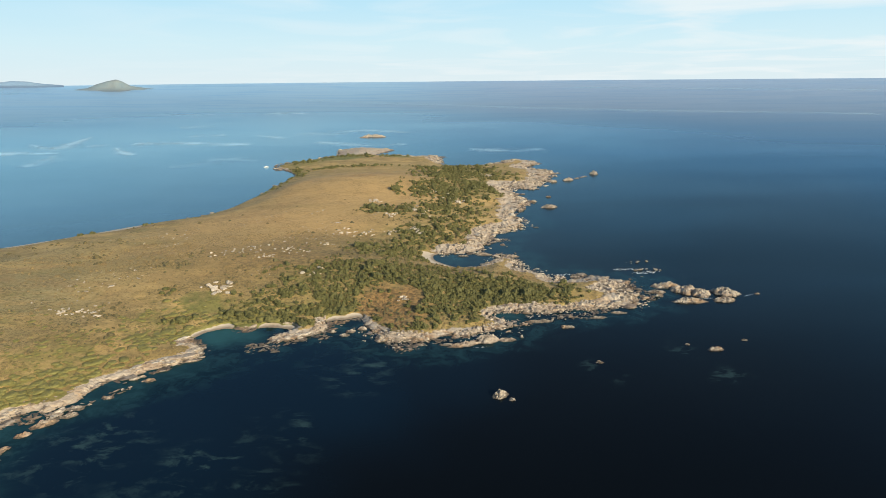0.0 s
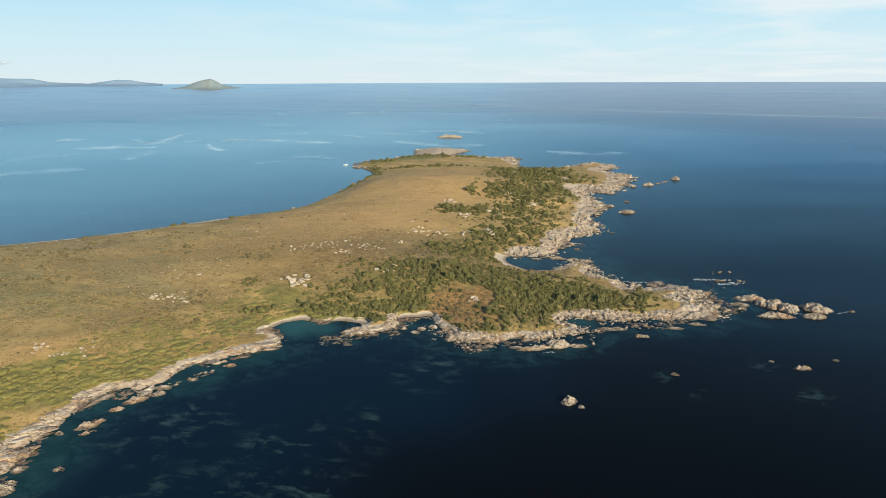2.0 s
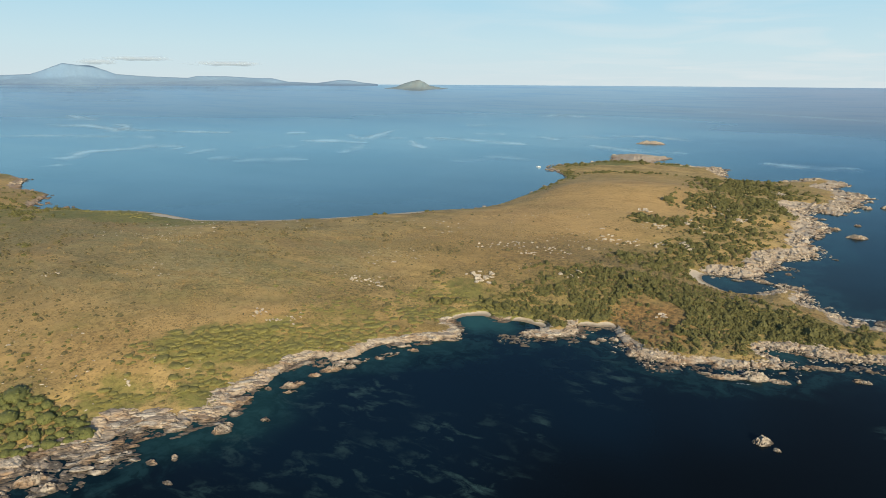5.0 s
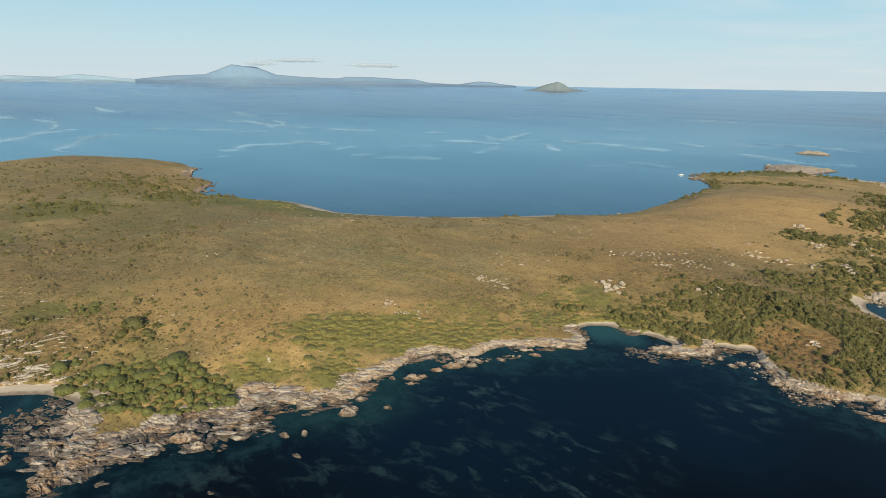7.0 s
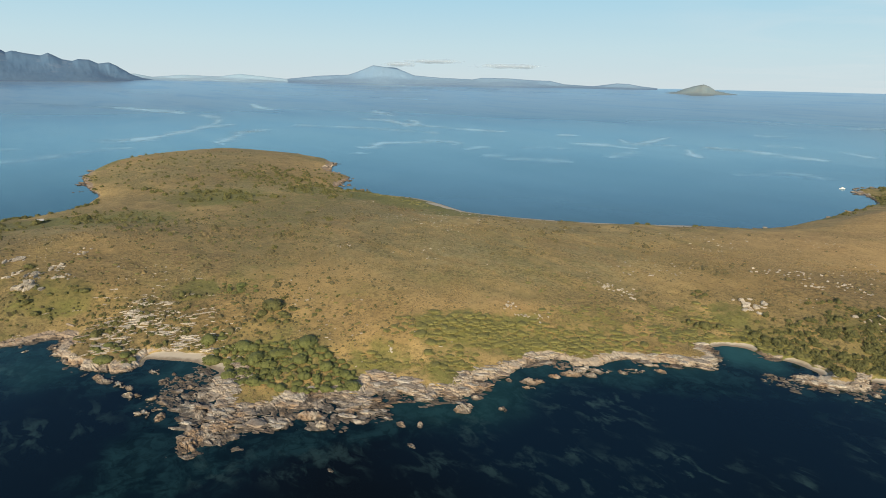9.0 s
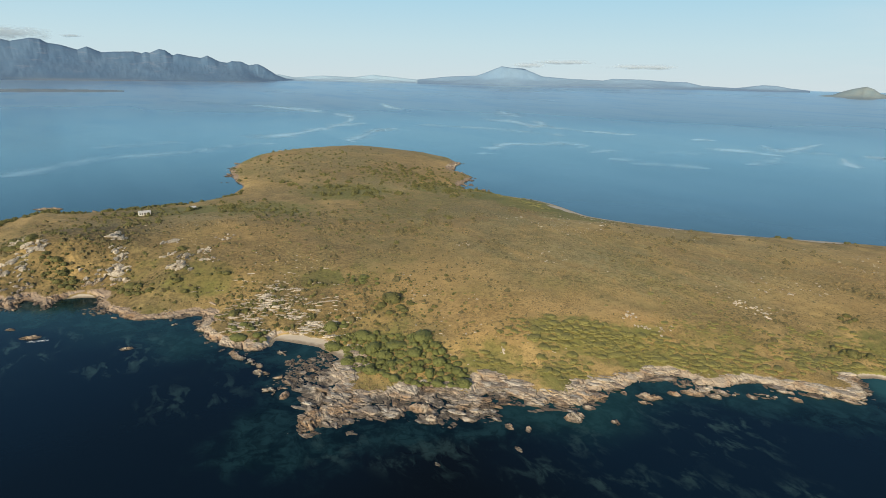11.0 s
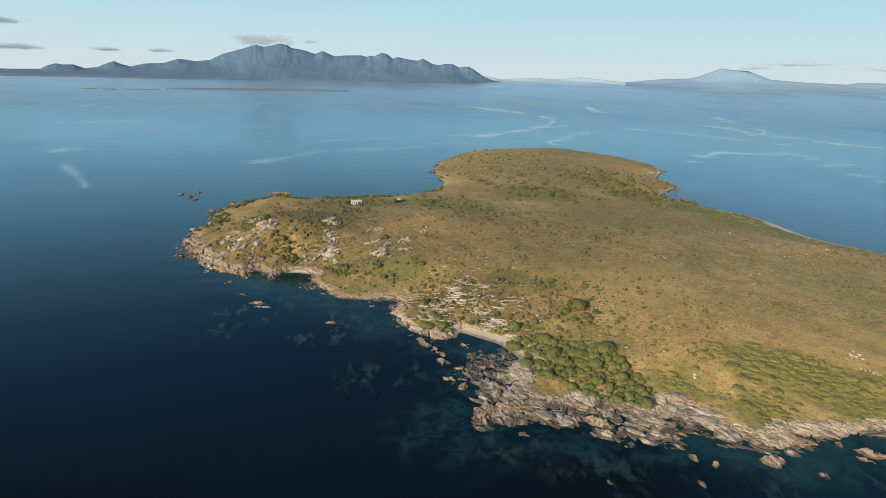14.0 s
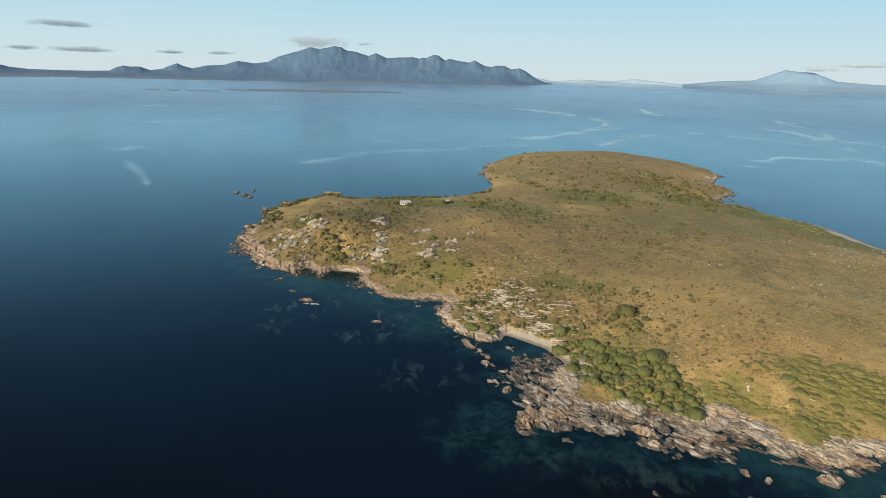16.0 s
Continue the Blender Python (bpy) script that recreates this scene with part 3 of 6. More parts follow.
def coast_line():
    """The shore as a closed line, rounded between its corners."""
    p = np.array(COAST, float)
    a, b, c, d = np.roll(p, 1, 0), p, np.roll(p, -1, 0), np.roll(p, -2, 0)
    m, n = 0.3 * (c - a), 0.3 * (d - b)
    out = []
    for s in (0.0, 0.25, 0.5, 0.75):
        out.append((2 * s**3 - 3 * s**2 + 1) * b + (s**3 - 2 * s**2 + s) * m + (3 * s**2 - 2 * s**3) * c + (s**3 - s**2) * n)
    return np.stack(out, 1).reshape(-1, 2)


LINE = coast_line()


def shore_distance(x, y):
    """Metres from the shore line, inland positive."""
    a, b = LINE, np.roll(LINE, -1, 0)
    ab = b - a
    size = (ab**2).sum(1) + 1e-9
    out = np.empty(len(x))
    for k in range(0, len(x), 4000):
        px, py = x[k : k + 4000, None], y[k : k + 4000, None]
        s = np.clip(((px - a[:, 0]) * ab[:, 0] + (py - a[:, 1]) * ab[:, 1]) / size, 0, 1)
        far = (px - a[:, 0] - s * ab[:, 0]) ** 2 + (py - a[:, 1] - s * ab[:, 1]) ** 2
        cross = (a[:, 1] > py) != (b[:, 1] > py)
        with np.errstate(divide="ignore", invalid="ignore"):
            hit = cross & (px < a[:, 0] + (py - a[:, 1]) * ab[:, 0] / ab[:, 1])
        out[k : k + 4000] = np.sqrt(far.min(1)) * np.where(hit.sum(1) % 2 == 1, 1, -1)
    return out


def blobs(x, y, rows):
    """The strongest of some round patches at each place."""
    out = 0 * x
    wx, wy = x + 9 * fractal(x, y, 26, 3, 70), y + 9 * fractal(x, y, 26, 3, 75)
    for cx, cy, r, *s in rows:
        w, k = (s[0] if s else 1.0), min(1.0, r / 25)
        out = np.maximum(out, w * smoothstep(np.hypot(x + k * (wx - x) - cx, y + k * (wy - y) - cy) / r, 1.35, 0.45))
    return out


def joints(x, y, size, seed):
    """Jointed bedrock: a height and a slope of its own for each block, and how near the next joint is."""
    u, v = x / size, y / size
    iu, iv = np.floor(u).astype(np.int64), np.floor(v).astype(np.int64)
    best, second, high = np.full(len(x), 9.0), np.full(len(x), 9.0), np.zeros(len(x))
    for du in (-1, 0, 1):
        for dv in (-1, 0, 1):
            a, b = iu + du, iv + dv
            ox, oy = u - a - hashed(a, b, seed), v - b - hashed(a, b, seed + 1)
            d = np.hypot(ox, oy)
            h = hashed(a, b, seed + 2) + 0.5 * ox * (hashed(a, b, seed + 3) - 0.5) + 0.5 * oy * (hashed(a, b, seed + 4) - 0.5)
            nearer = d < best
            second = np.where(nearer, best, np.minimum(second, d))
            high = np.where(nearer, h, high)
            best = np.minimum(best, d)
    return high - 0.5, smoothstep(second - best, 0.0, 0.13)


def land(x, y):
    """Height of the ground, and how much of it is rock, herb green, sand and heath."""
    x, y = np.asarray(x, float), np.asarray(y, float)
    d = shore_distance(x, y)
    width = 2.2 + 0 * x
    for cx, cy, r, w in ROCK_STRIPS:
        width = np.maximum(width, w * np.exp(-(((x - cx) ** 2 + (y - cy) ** 2) / (1.2 * r) ** 2) ** 2))
    sand = blobs(x, y, BEACHES) * smoothstep(np.where((x < -230) & (y > 340), 0.32 * d, d) + 2.5 * (1.5 * fractal(x, y, 22, 3, 2) - 0.3), 5.2, 2.2)
    sand = np.maximum(sand, blobs(x, y, WIDE_BEACHES))
    rough = smoothstep(width, 3, 10) * (1 - sand)
    d2 = d + rough * (3.2 * fractal(x, y, 9, 4, 3) + 1.0) + 0.5 * fractal(x, y, 7, 3, 5) * (1 - sand)
    rock = smoothstep(d2 - 0.75 * width * (1 + 0.5 * fractal(x, y, 22, 3, 8)), 4, -4) * (1 - smoothstep(sand, 0.3, 0.6))
    rise = 1.1 * smoothstep(d2, -1, 3) + 1.0 * smoothstep(d2, 2, 12) + 2.2 * smoothstep(d2, 6, 34) + 2.5 * smoothstep(d2, 20, 90)
    rise = np.where(d2 < 0, np.maximum(d2 * 0.35, -4), rise * (1 - 0.45 * sand * smoothstep(d2, 25, 8)))
    flat = np.where(d2 > 0, 0.05 + 0.11 * d2, 0.25 * d2)
    rise = rise + (flat - rise) * smoothstep(sand, 0.15, 0.5) * smoothstep(d2, 14, 6)
    for cx, cy, rx, ry, h in HILLS:
        rise = rise + h * np.exp(-(((x - cx) / rx) ** 2 + ((y - cy) / ry) ** 2)) * smoothstep(d2, 0, 45)
    wx, wy = x + 5.0 * fractal(x, y, 15, 4, 13), y + 5.0 * fractal(x, y, 15, 4, 14)
    c, s = math.cos(0.5), math.sin(0.5)
    wx, wy = c * wx + s * wy, (c * wy - s * wx) * 1.45
    big, gap = joints(wx, wy, 10.0, 31)
    small, crack = joints(wx, wy, 4.2, 41)
    slab = np.exp(-(((x + 178) ** 2 + (y - 85) ** 2) / 44**2) ** 2)
    low = 1 - 0.72 * slab * smoothstep(d2, 36, 14)
    rise = np.where(d2 > 0, rise * low, rise)
    calm = 1 - 0.5 * smoothstep(x, -172, -160) * smoothstep(x, -40, -70)
    relief = calm * (1.05 - 0.45 * slab) * big + 0.5 * (1 - 0.4 * slab) * small - 0.4 * (1 - crack) - (0.9 - 0.4 * slab) * (1 - gap) + 0.25 * fractal(x, y, 9, 5, 12)
    rise = rise + rock * smoothstep(d2, -6, 1) * relief * (0.35 + 0.65 * rough)
    rise = rise + smoothstep(d2, 6, 25) * (0.9 * fractal(x, y, 40, 4, 20) + 0.22 * fractal(x, y, 6, 3, 21))
    green = blobs(x, y, GREENS)
    # a green fringe behind the quiet shores of the bay and the cape
    fringe = smoothstep(d, 26, 6) * smoothstep(rough, 0.6, 0.1) * smoothstep(fractal(x, y, 60, 3, 40), -0.5, 0.4)
    green = np.maximum(green, 0.7 * fringe)
    return rise, rock, green, sand, blobs(x, y, HEATHS), d2


def height(x, y):
    return land(np.array([x], float), np.array([y], float))[0][0]


def mesh_of(name, verts, faces, smooth=True):
    """A mesh from arrays of places and of faces with equal corners."""
    me = bpy.data.meshes.new(name)
    verts, faces = np.asarray(verts, np.float32), np.asarray(faces, np.int32)
    k = faces.shape[1]
    me.vertices.add(len(verts)), me.loops.add(faces.size), me.polygons.add(len(faces))
    me.vertices.foreach_set("co", verts.ravel())
    me.loops.foreach_set("vertex_index", faces.ravel())
    me.polygons.foreach_set("loop_start", np.arange(0, faces.size, k, dtype=np.int32))
    me.polygons.foreach_set("use_smooth", np.full(len(faces), smooth))
    me.update(calc_edges=True)
    return me


def colour_attribute(me, name, rgba):
    a = me.attributes.new(name, "FLOAT_COLOR", "POINT")
    a.data.foreach_set("color", np.asarray(rgba, np.float32).ravel())


def grid_faces(rows, columns):
    i = np.arange(rows * columns).reshape(rows, columns)
    return np.stack([i[:-1, :-1], i[1:, :-1], i[1:, 1:], i[:-1, 1:]], -1).reshape(-1, 4)


# ---- island ground: rings of a fan, finer on its near side ----
def build_island():
    angle, radius = np.radians(np.arange(-26, 116, 0.16)), np.r_[125 * np.exp(np.arange(0, math.log(330 / 125), 0.0036)), 330 * np.exp(np.arange(0.003, math.log(1080 / 330), 0.0062))]
    r, a = np.meshgrid(radius, angle, indexing="ij")
    x, y = (-r * np.sin(a)).ravel(), (r * np.cos(a)).ravel()
    z, rock, green, sand, heath, d2 = land(x, y)
    faces = grid_faces(*r.shape)
    faces = faces[(z[faces].max(1) > -1.2)]
    used = np.unique(faces)
    back = np.full(len(x), -1)
    back[used] = np.arange(len(used))
    me = mesh_of("ground", np.stack([x, y, z], 1)[used], back[faces])
    colour_attribute(me, "cover", np.stack([rock, green, sand, heath], 1)[used])
    colour_attribute(me, "tone", np.stack([blobs(x, y, GOLDS), blobs(x, y, GREYS), blobs(x, y, PALES), blobs(x, y, RUSSETS)], 1)[used])
    me.polygons.foreach_set("use_smooth", rock[faces].mean(1) < 0.4)
    me.materials.append(GROUND)
    return tagged(new("ground", me), "dry grass and heath island with a granite shore", "island", kind="structure")


def sea_level(r):
    """The sea lifts far out, so that its edge stands where the true horizon does."""
    return 81.5 * np.maximum((r - 1600) / 3250, 0) ** 2


# shallow reefs and pale bottom: x, y, radius, strength
REEFS_A = [
    (-37, 223, 22, 0.7), (-51, 157, 16, 0.6), (-71, 161, 14, 0.6), (-55, 178, 12, 0.7), (-111, 172, 22, 0.6), (-121, 158, 22, 0.6), (60, 216, 12, 0.6),
    (108, 212, 10, 0.5), (100, 236, 10, 0.4), (-274, -27, 28, 1.0), (-264, -4, 22, 0.9), (-256, -38, 18, 0.5), (-150, 75, 20, 0.45), (-162, 54, 16, 0.45),
    (-139, 85, 18, 0.45), (-119, 98, 16, 0.45), (-81, 138, 18, 0.55), (-74, 161, 12, 0.7), (-57, 140, 14, 0.7), (-100, 118, 16, 0.6), (-125, 130, 20, 0.45),
]
REEFS_B = [
    (-100, 145, 14, 0.6), (-215, 20, 22, 0.5), (120, 345, 22, 0.4),
]
REEFS = REEFS_A + REEFS_B
LAGOONS = [(-100, 254, 11, 0.9), (-88, 255, 9, 0.7), (-55, 264, 8, 0.5), (-228, 66, 12, 0.3), (6, 372, 8, 0.3), (-420, 378, 20, 0.35), (-300, 425, 25, 0.25), (-380, 375, 25, 0.3), (30, 277, 10, 0.4), (-138, 150, 24, 0.32), (-142, 188, 18, 0.36), (-122, 205, 17, 0.32), (-112, 226, 15, 0.28), (-150, 128, 18, 0.25), (-264, 0, 34, 0.30), (-292, -22, 30, 0.32), (-320, -35, 24, 0.3)]


# paler, bluer depths: x, y, radius, strength
BLUES = [(-110, 165, 70, 1.0), (-60, 215, 60, 0.9), (-10, 225, 40, 0.5), (-270, -60, 110, 0.9), (-420, -170, 150, 0.8), (-190, 10, 70, 0.6), (-600, -200, 200, 0.8)]


SOUND = [(-330, 560, 260, 0.9), (-420, 480, 200, 1.0), (-250, 720, 200, 0.8), (-560, 480, 160, 0.8), (-500, 760, 330, 0.5), (-760, 620, 260, 0.35)]


def build_sea():
    angle, radius = np.radians(np.arange(0, 360.1, 0.6)), np.r_[0.001, 40 * np.exp(np.arange(0, math.log(4850 / 40), 0.02)), 4850]
    r, a = np.meshgrid(radius, angle, indexing="ij")
    x, y = (-r * np.sin(a)).ravel(), (r * np.cos(a)).ravel()
    z = sea_level(np.hypot(x, y))
    d = np.full(len(x), -500.0)
    close = (x > -1100) & (x < 330) & (y > -280) & (y < 1200)
    d[close] = shore_distance(x[close], y[close])
    shelf = smoothstep(d + 14 * fractal(x, y, 34, 3, 60), -36, -1)
    rgba = np.stack([shelf, blobs(x, y, LAGOONS), blobs(x, y, REEFS), blobs(x, y, BLUES)], 1)
    me = mesh_of("water", np.stack([x, y, z], 1), grid_faces(*r.shape))
    colour_attribute(me, "shallow", rgba)
    sound = me.attributes.new("sound", "FLOAT", "POINT")
    sound.data.foreach_set("value", blobs(x, y, SOUND).astype(np.float32))
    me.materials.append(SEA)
    return tagged(new("water", me), "calm dark blue sea with pale wandering slicks", "sea", kind="structure")


build_island()
build_sea()


# ---- distant land ----
def ridge(name, profile, near, far, material, label, relief, seed, steps=0.12, flat=0, deep=480):
    """Land on the horizon: profile has pairs of bearing and elevation in degrees, near and far the distance at its first and last bearing."""
    bearing, elevation = np.array(profile, float).T
    order = np.argsort(bearing)
    az = np.arange(bearing.min(), bearing.max(), steps)
    el = np.interp(az, bearing[order], elevation[order])
    start = np.interp(az, *zip(*sorted(((bearing[0], near), (bearing[-1], far)))))
    depth = np.linspace(0, 1, 26)
    a, s = np.meshgrid(np.radians(az), depth, indexing="ij")
    base_r = start[:, None] + 0 * s
    length = np.minimum(deep, 4840 - base_r)
    r = base_r + s * length
    foot = sea_level(base_r) - 1
    top = 110 + (base_r + 0.75 * length) * np.tan(np.radians(el))[:, None]
    top = np.maximum(top + 0.12 * relief * fractal(np.degrees(a) * 4, 0 * a, 2.0, 3, seed) * np.clip((top - foot - 40) / 60, 0.1, 1), foot + 1.5)
    # the flanks follow the low line of the crest, its knobs stand only at the top
    reach = int(1.6 / steps)
    dips = np.min([np.roll(np.pad(el, reach, mode="edge"), k)[reach:-reach] for k in range(-reach, reach + 1)], axis=0)
    window = np.hanning(2 * reach + 3)
    low = np.convolve(np.pad(dips, reach + 1, mode="edge"), window / window.sum(), mode="valid")
    broad = np.maximum(110 + (base_r + 0.75 * length) * np.tan(np.radians(low))[:, None], foot + 1.5)
    top = broad + (top - broad) * smoothstep(s + 0.05 * fractal(np.degrees(a), s * 3, 0.8, 3, seed + 3), 0.50, 0.76)
    shape = np.where(s < 0.75, (s / 0.75) ** 1.35, np.cos((s - 0.75) / 0.25 * 1.3))
    # spurs and gullies that run down from the crest
    across, along = np.degrees(a) * base_r * 0.0175, s * 330
    spur = 1 - 2 * np.abs(fractal(across + 0.45 * along, along * 0.8, 120, 5, seed + 5))
    knob = fractal(across - 0.3 * along, along, 46, 4, seed + 9)
    slope = np.sin(np.pi * np.minimum(s / 0.78, 1))
    r = r - relief * slope * (1.3 * spur + 0.5 * knob)
    z = foot + (top - foot) * shape + slope * relief * (0.12 * spur + 0.05 * knob - 0.10) * np.minimum((top - foot) / 120, 1)
    z = np.clip(z, foot, top)
    if flat:
        taper = np.sqrt(np.sin(np.pi * np.linspace(0.01, 0.99, len(az))))[:, None] * (0.75 + 0.25 * fractal(np.degrees(a) * 2, 0 * a, 2.0, 3, seed))
        r = base_r + 130 + (s - 0.35) * flat * taper
        z = sea_level(r) - 0.6 + 3.6 * np.sin(np.pi * s) ** 0.4
    me = mesh_of(name, np.stack([-r * np.sin(a), r * np.cos(a), z], -1).reshape(-1, 3), grid_faces(*a.shape))
    me.materials.append(material)
    return tagged(new(name, me), label, "mountain", kind="structure")


RANGE_WEST = [(122, 0.05), (118.03, 0.02), (117.53, -0.12), (116.33, -0.25), (114.52, -0.28), (112.64, -0.28), (110.96, -0.23), (110.46, 0.04), (109.92, 0.19), (109.45, 0.12), (108.75, 0.14), (108.03, -0.11), (107.1, 0.01), (106.52, 0.29), (105.95, 0.49), (105.45, 0.28), (104.81, 0.12), (103.7, 0.38), (102.35, 0.46), (101.2, 0.82), (99.83, 0.67), (98.76, 0.8), (97.7, 1.34), (96.99, 1.55), (96.03, 1.82), (95.06, 2.17), (94.34, 2.01), (93.13, 2.29), (92.5, 2.26), (92.06, 1.99)]
RANGE_EAST = [(91.18, 1.88), (90.1, 1.58), (89.46, 1.83), (88.47, 1.43), (87.72, 1.5), (86.22, 1.59), (85.62, 1.46), (85.37, 1.57), (85.02, 1.53), (84.32, 1.83), (83.87, 1.75), (83.36, 1.38), (82.96, 1.53), (82.1, 1.36), (81.19, 1.24), (80.7, 1.45), (79.78, 0.99), (79.17, 0.91), (78.78, 1.06), (78.03, 1.03), (77.41, 0.76), (76.67, 0.87), (76.16, 0.64), (75.13, -0.01), (74.36, -0.28), (73.37, -0.39), (71.9, -0.56)]
FAR_PEAK = [(62.94, -0.13), (61.57, 0.03), (60.18, 0.19), (57.6, 0.33), (56.87, 0.58), (55.9, 0.98), (55.41, 1.17), (54.45, 1.05), (53.48, 1.02), (52.51, 0.66), (51.78, 0.38), (49.55, 0.23), (46.53, 0.13), (45.78, 0.29), (43.3, 0.28), (41.22, 0.16), (39.71, 0.14), (38.43, -0.13), (35.92, -0.24), (33.95, 0.04), (32.96, 0.0), (31.97, -0.17), (30.6, -0.3)]
CONE = [(32.4, -0.93), (31.67, -0.88), (30.47, -0.72), (29.04, -0.55), (28.35, -0.26), (27.66, -0.05), (26.97, 0.1), (26.48, -0.08), (25.99, -0.4), (24.81, -0.61), (22.98, -0.81), (22.2, -0.9)]
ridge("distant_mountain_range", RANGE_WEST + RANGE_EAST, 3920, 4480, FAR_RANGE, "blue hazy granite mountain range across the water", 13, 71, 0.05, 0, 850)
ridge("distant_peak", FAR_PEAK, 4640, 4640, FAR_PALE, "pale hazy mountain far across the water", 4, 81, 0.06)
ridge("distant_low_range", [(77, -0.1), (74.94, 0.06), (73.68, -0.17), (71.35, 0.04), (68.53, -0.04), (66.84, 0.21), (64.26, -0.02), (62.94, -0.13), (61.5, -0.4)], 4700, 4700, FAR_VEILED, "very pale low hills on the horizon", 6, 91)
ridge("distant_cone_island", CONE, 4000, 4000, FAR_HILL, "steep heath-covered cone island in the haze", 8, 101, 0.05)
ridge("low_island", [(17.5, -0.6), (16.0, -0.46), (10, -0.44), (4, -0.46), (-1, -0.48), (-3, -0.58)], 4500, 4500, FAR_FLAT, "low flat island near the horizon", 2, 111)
ridge("low_island", [(102.4, -1.6), (95, -1.5), (87.2, -1.5)], 3080, 3160, FAR_FLAT, "low flat heath island before the mountains", 2, 121, 0.12, 330)
for start, end, far in ((108.6, 107.4, 3010), (107.1, 106.0, 2985), (105.6, 102.8, 2990)):
    ridge("low_islet", [(start, -1.6), (end, -1.6)], far, far, FAR_FLAT, "low grey islet before the mountains", 2, 125, 0.06, 70)


# ---- slicks on the calm sea ----
CRISP_SLICKS_A = [
    [(-2278, 514), (-2190, 567), (-2075, 610), (-1883, 637)],
    [(-1155, 245), (-1158, 284), (-1238, 376), (-1330, 457), (-1408, 524), (-1458, 599)],
    [(-1840, 663), (-1709, 653), (-1548, 597), (-1457, 539)],
    [(-1021, 403), (-1063, 406), (-1092, 431), (-1160, 479), (-1219, 521), (-1290, 612)],
    [(-1218, 502), (-1253, 541), (-1289, 587)],
    [(-2368, 1055), (-2130, 977), (-1997, 953)],
    [(-1861, 1276), (-1687, 1199), (-1577, 1162)],
    [(-1550, 1004), (-1403, 1014), (-1292, 986), (-1190, 995), (-1096, 1002), (-987, 1042)],
    [(-1431, 1103), (-1325, 1053), (-1264, 991), (-1214, 926)],
    [(-871, 566), (-871, 594), (-913, 647), (-894, 706), (-893, 760), (-841, 775)],
]
CRISP_SLICKS_B = [
    [(-823, 732), (-848, 783)],
    [(-875, 1090), (-826, 1107)],
    [(-743, 1126), (-687, 1072), (-659, 1069), (-709, 1269)],
    [(-742, 960), (-687, 976), (-604, 981)],
    [(-556, 1060), (-501, 977), (-471, 948)],
    [(-557, 1128), (-508, 1122), (-466, 1126), (-408, 1108), (-334, 1081)],
]
CRISP_SLICKS = CRISP_SLICKS_A + CRISP_SLICKS_B
BROAD_SLICKS_A = [
    [(-1392, 730), (-1309, 756), (-1215, 831), (-1119, 854), (-1066, 875), (-1007, 857)],
    [(-817, 531), (-793, 525)],
    [(-753, 701), (-768, 741), (-776, 776)],
    [(-689, 677), (-649, 691)],
    [(-713, 796), (-707, 849), (-670, 851)],
    [(-594, 947), (-570, 891), (-555, 820)],
    [(-619, 1066), (-596, 1113)],
    [(-622, 658), (-605, 701), (-549, 725)],
    [(-624, 1496), (-557, 1533)],
    [(-559, 1971), (-528, 2082), (-440, 2023)],
    [(-300, 1322), (-230, 1289), (-192, 1366)],
    [(-3333, 1302), (-3348, 1453)],
    [(-2903, 1337), (-3007, 1652), (-2724, 1803), (-2417, 1987)],
    [(-3381, 841), (-3202, 998)],
]
BROAD_SLICKS_B = [
    [(-791, -87), (-835, -57), (-917, -1), (-942, 65), (-970, 135), (-1018, 176), (-1052, 266)],
    [(-1055, 0), (-1091, 76), (-1120, 124)],
    [(-1393, -530), (-1448, -400), (-1520, -336)],
    [(-896, -347), (-944, -343), (-964, -336)],
    [(-821, -310), (-701, -249), (-628, -217)],
    [(-2590, 302), (-2391, 425), (-2244, 565)],
    [(-1965, -719), (-2141, -485)],
    [(-1164, 242), (-1188, 300)],
    [(-1680, -269), (-1707, -233)],
    [(-355, 803), (-327, 844), (-313, 885), (-258, 863)],
    [(-554, 1126), (-482, 1100)],
    [(-513, 1254), (-443, 1284)],
    [(-378, 1277), (-306, 1198)],
    [(-227, 1126), (-137, 1060), (-61, 1071)],
    [(43, 992), (103, 956), (159, 983)],
]
BROAD_SLICKS_C = [
    [(-243, 1329), (-150, 1362), (-73, 1296)],
]
BROAD_SLICKS = BROAD_SLICKS_A + BROAD_SLICKS_B + BROAD_SLICKS_C
FAR_SLICKS = [
    [(-654, 2922), (-189, 2608), (244, 2304), (589, 2068), (890, 1915), (1215, 1738)], [(764, 3937), (1335, 3592), (1812, 3297), (2118, 3060)],
    [(-4084, 1730), (-3744, 2288), (-3332, 2783), (-3036, 3122)], [(-3713, 1501), (-3321, 2033), (-3022, 2493)], [(-3625, 2058), (-3239, 2593), (-2710, 3070), (-2150, 3539)],
]


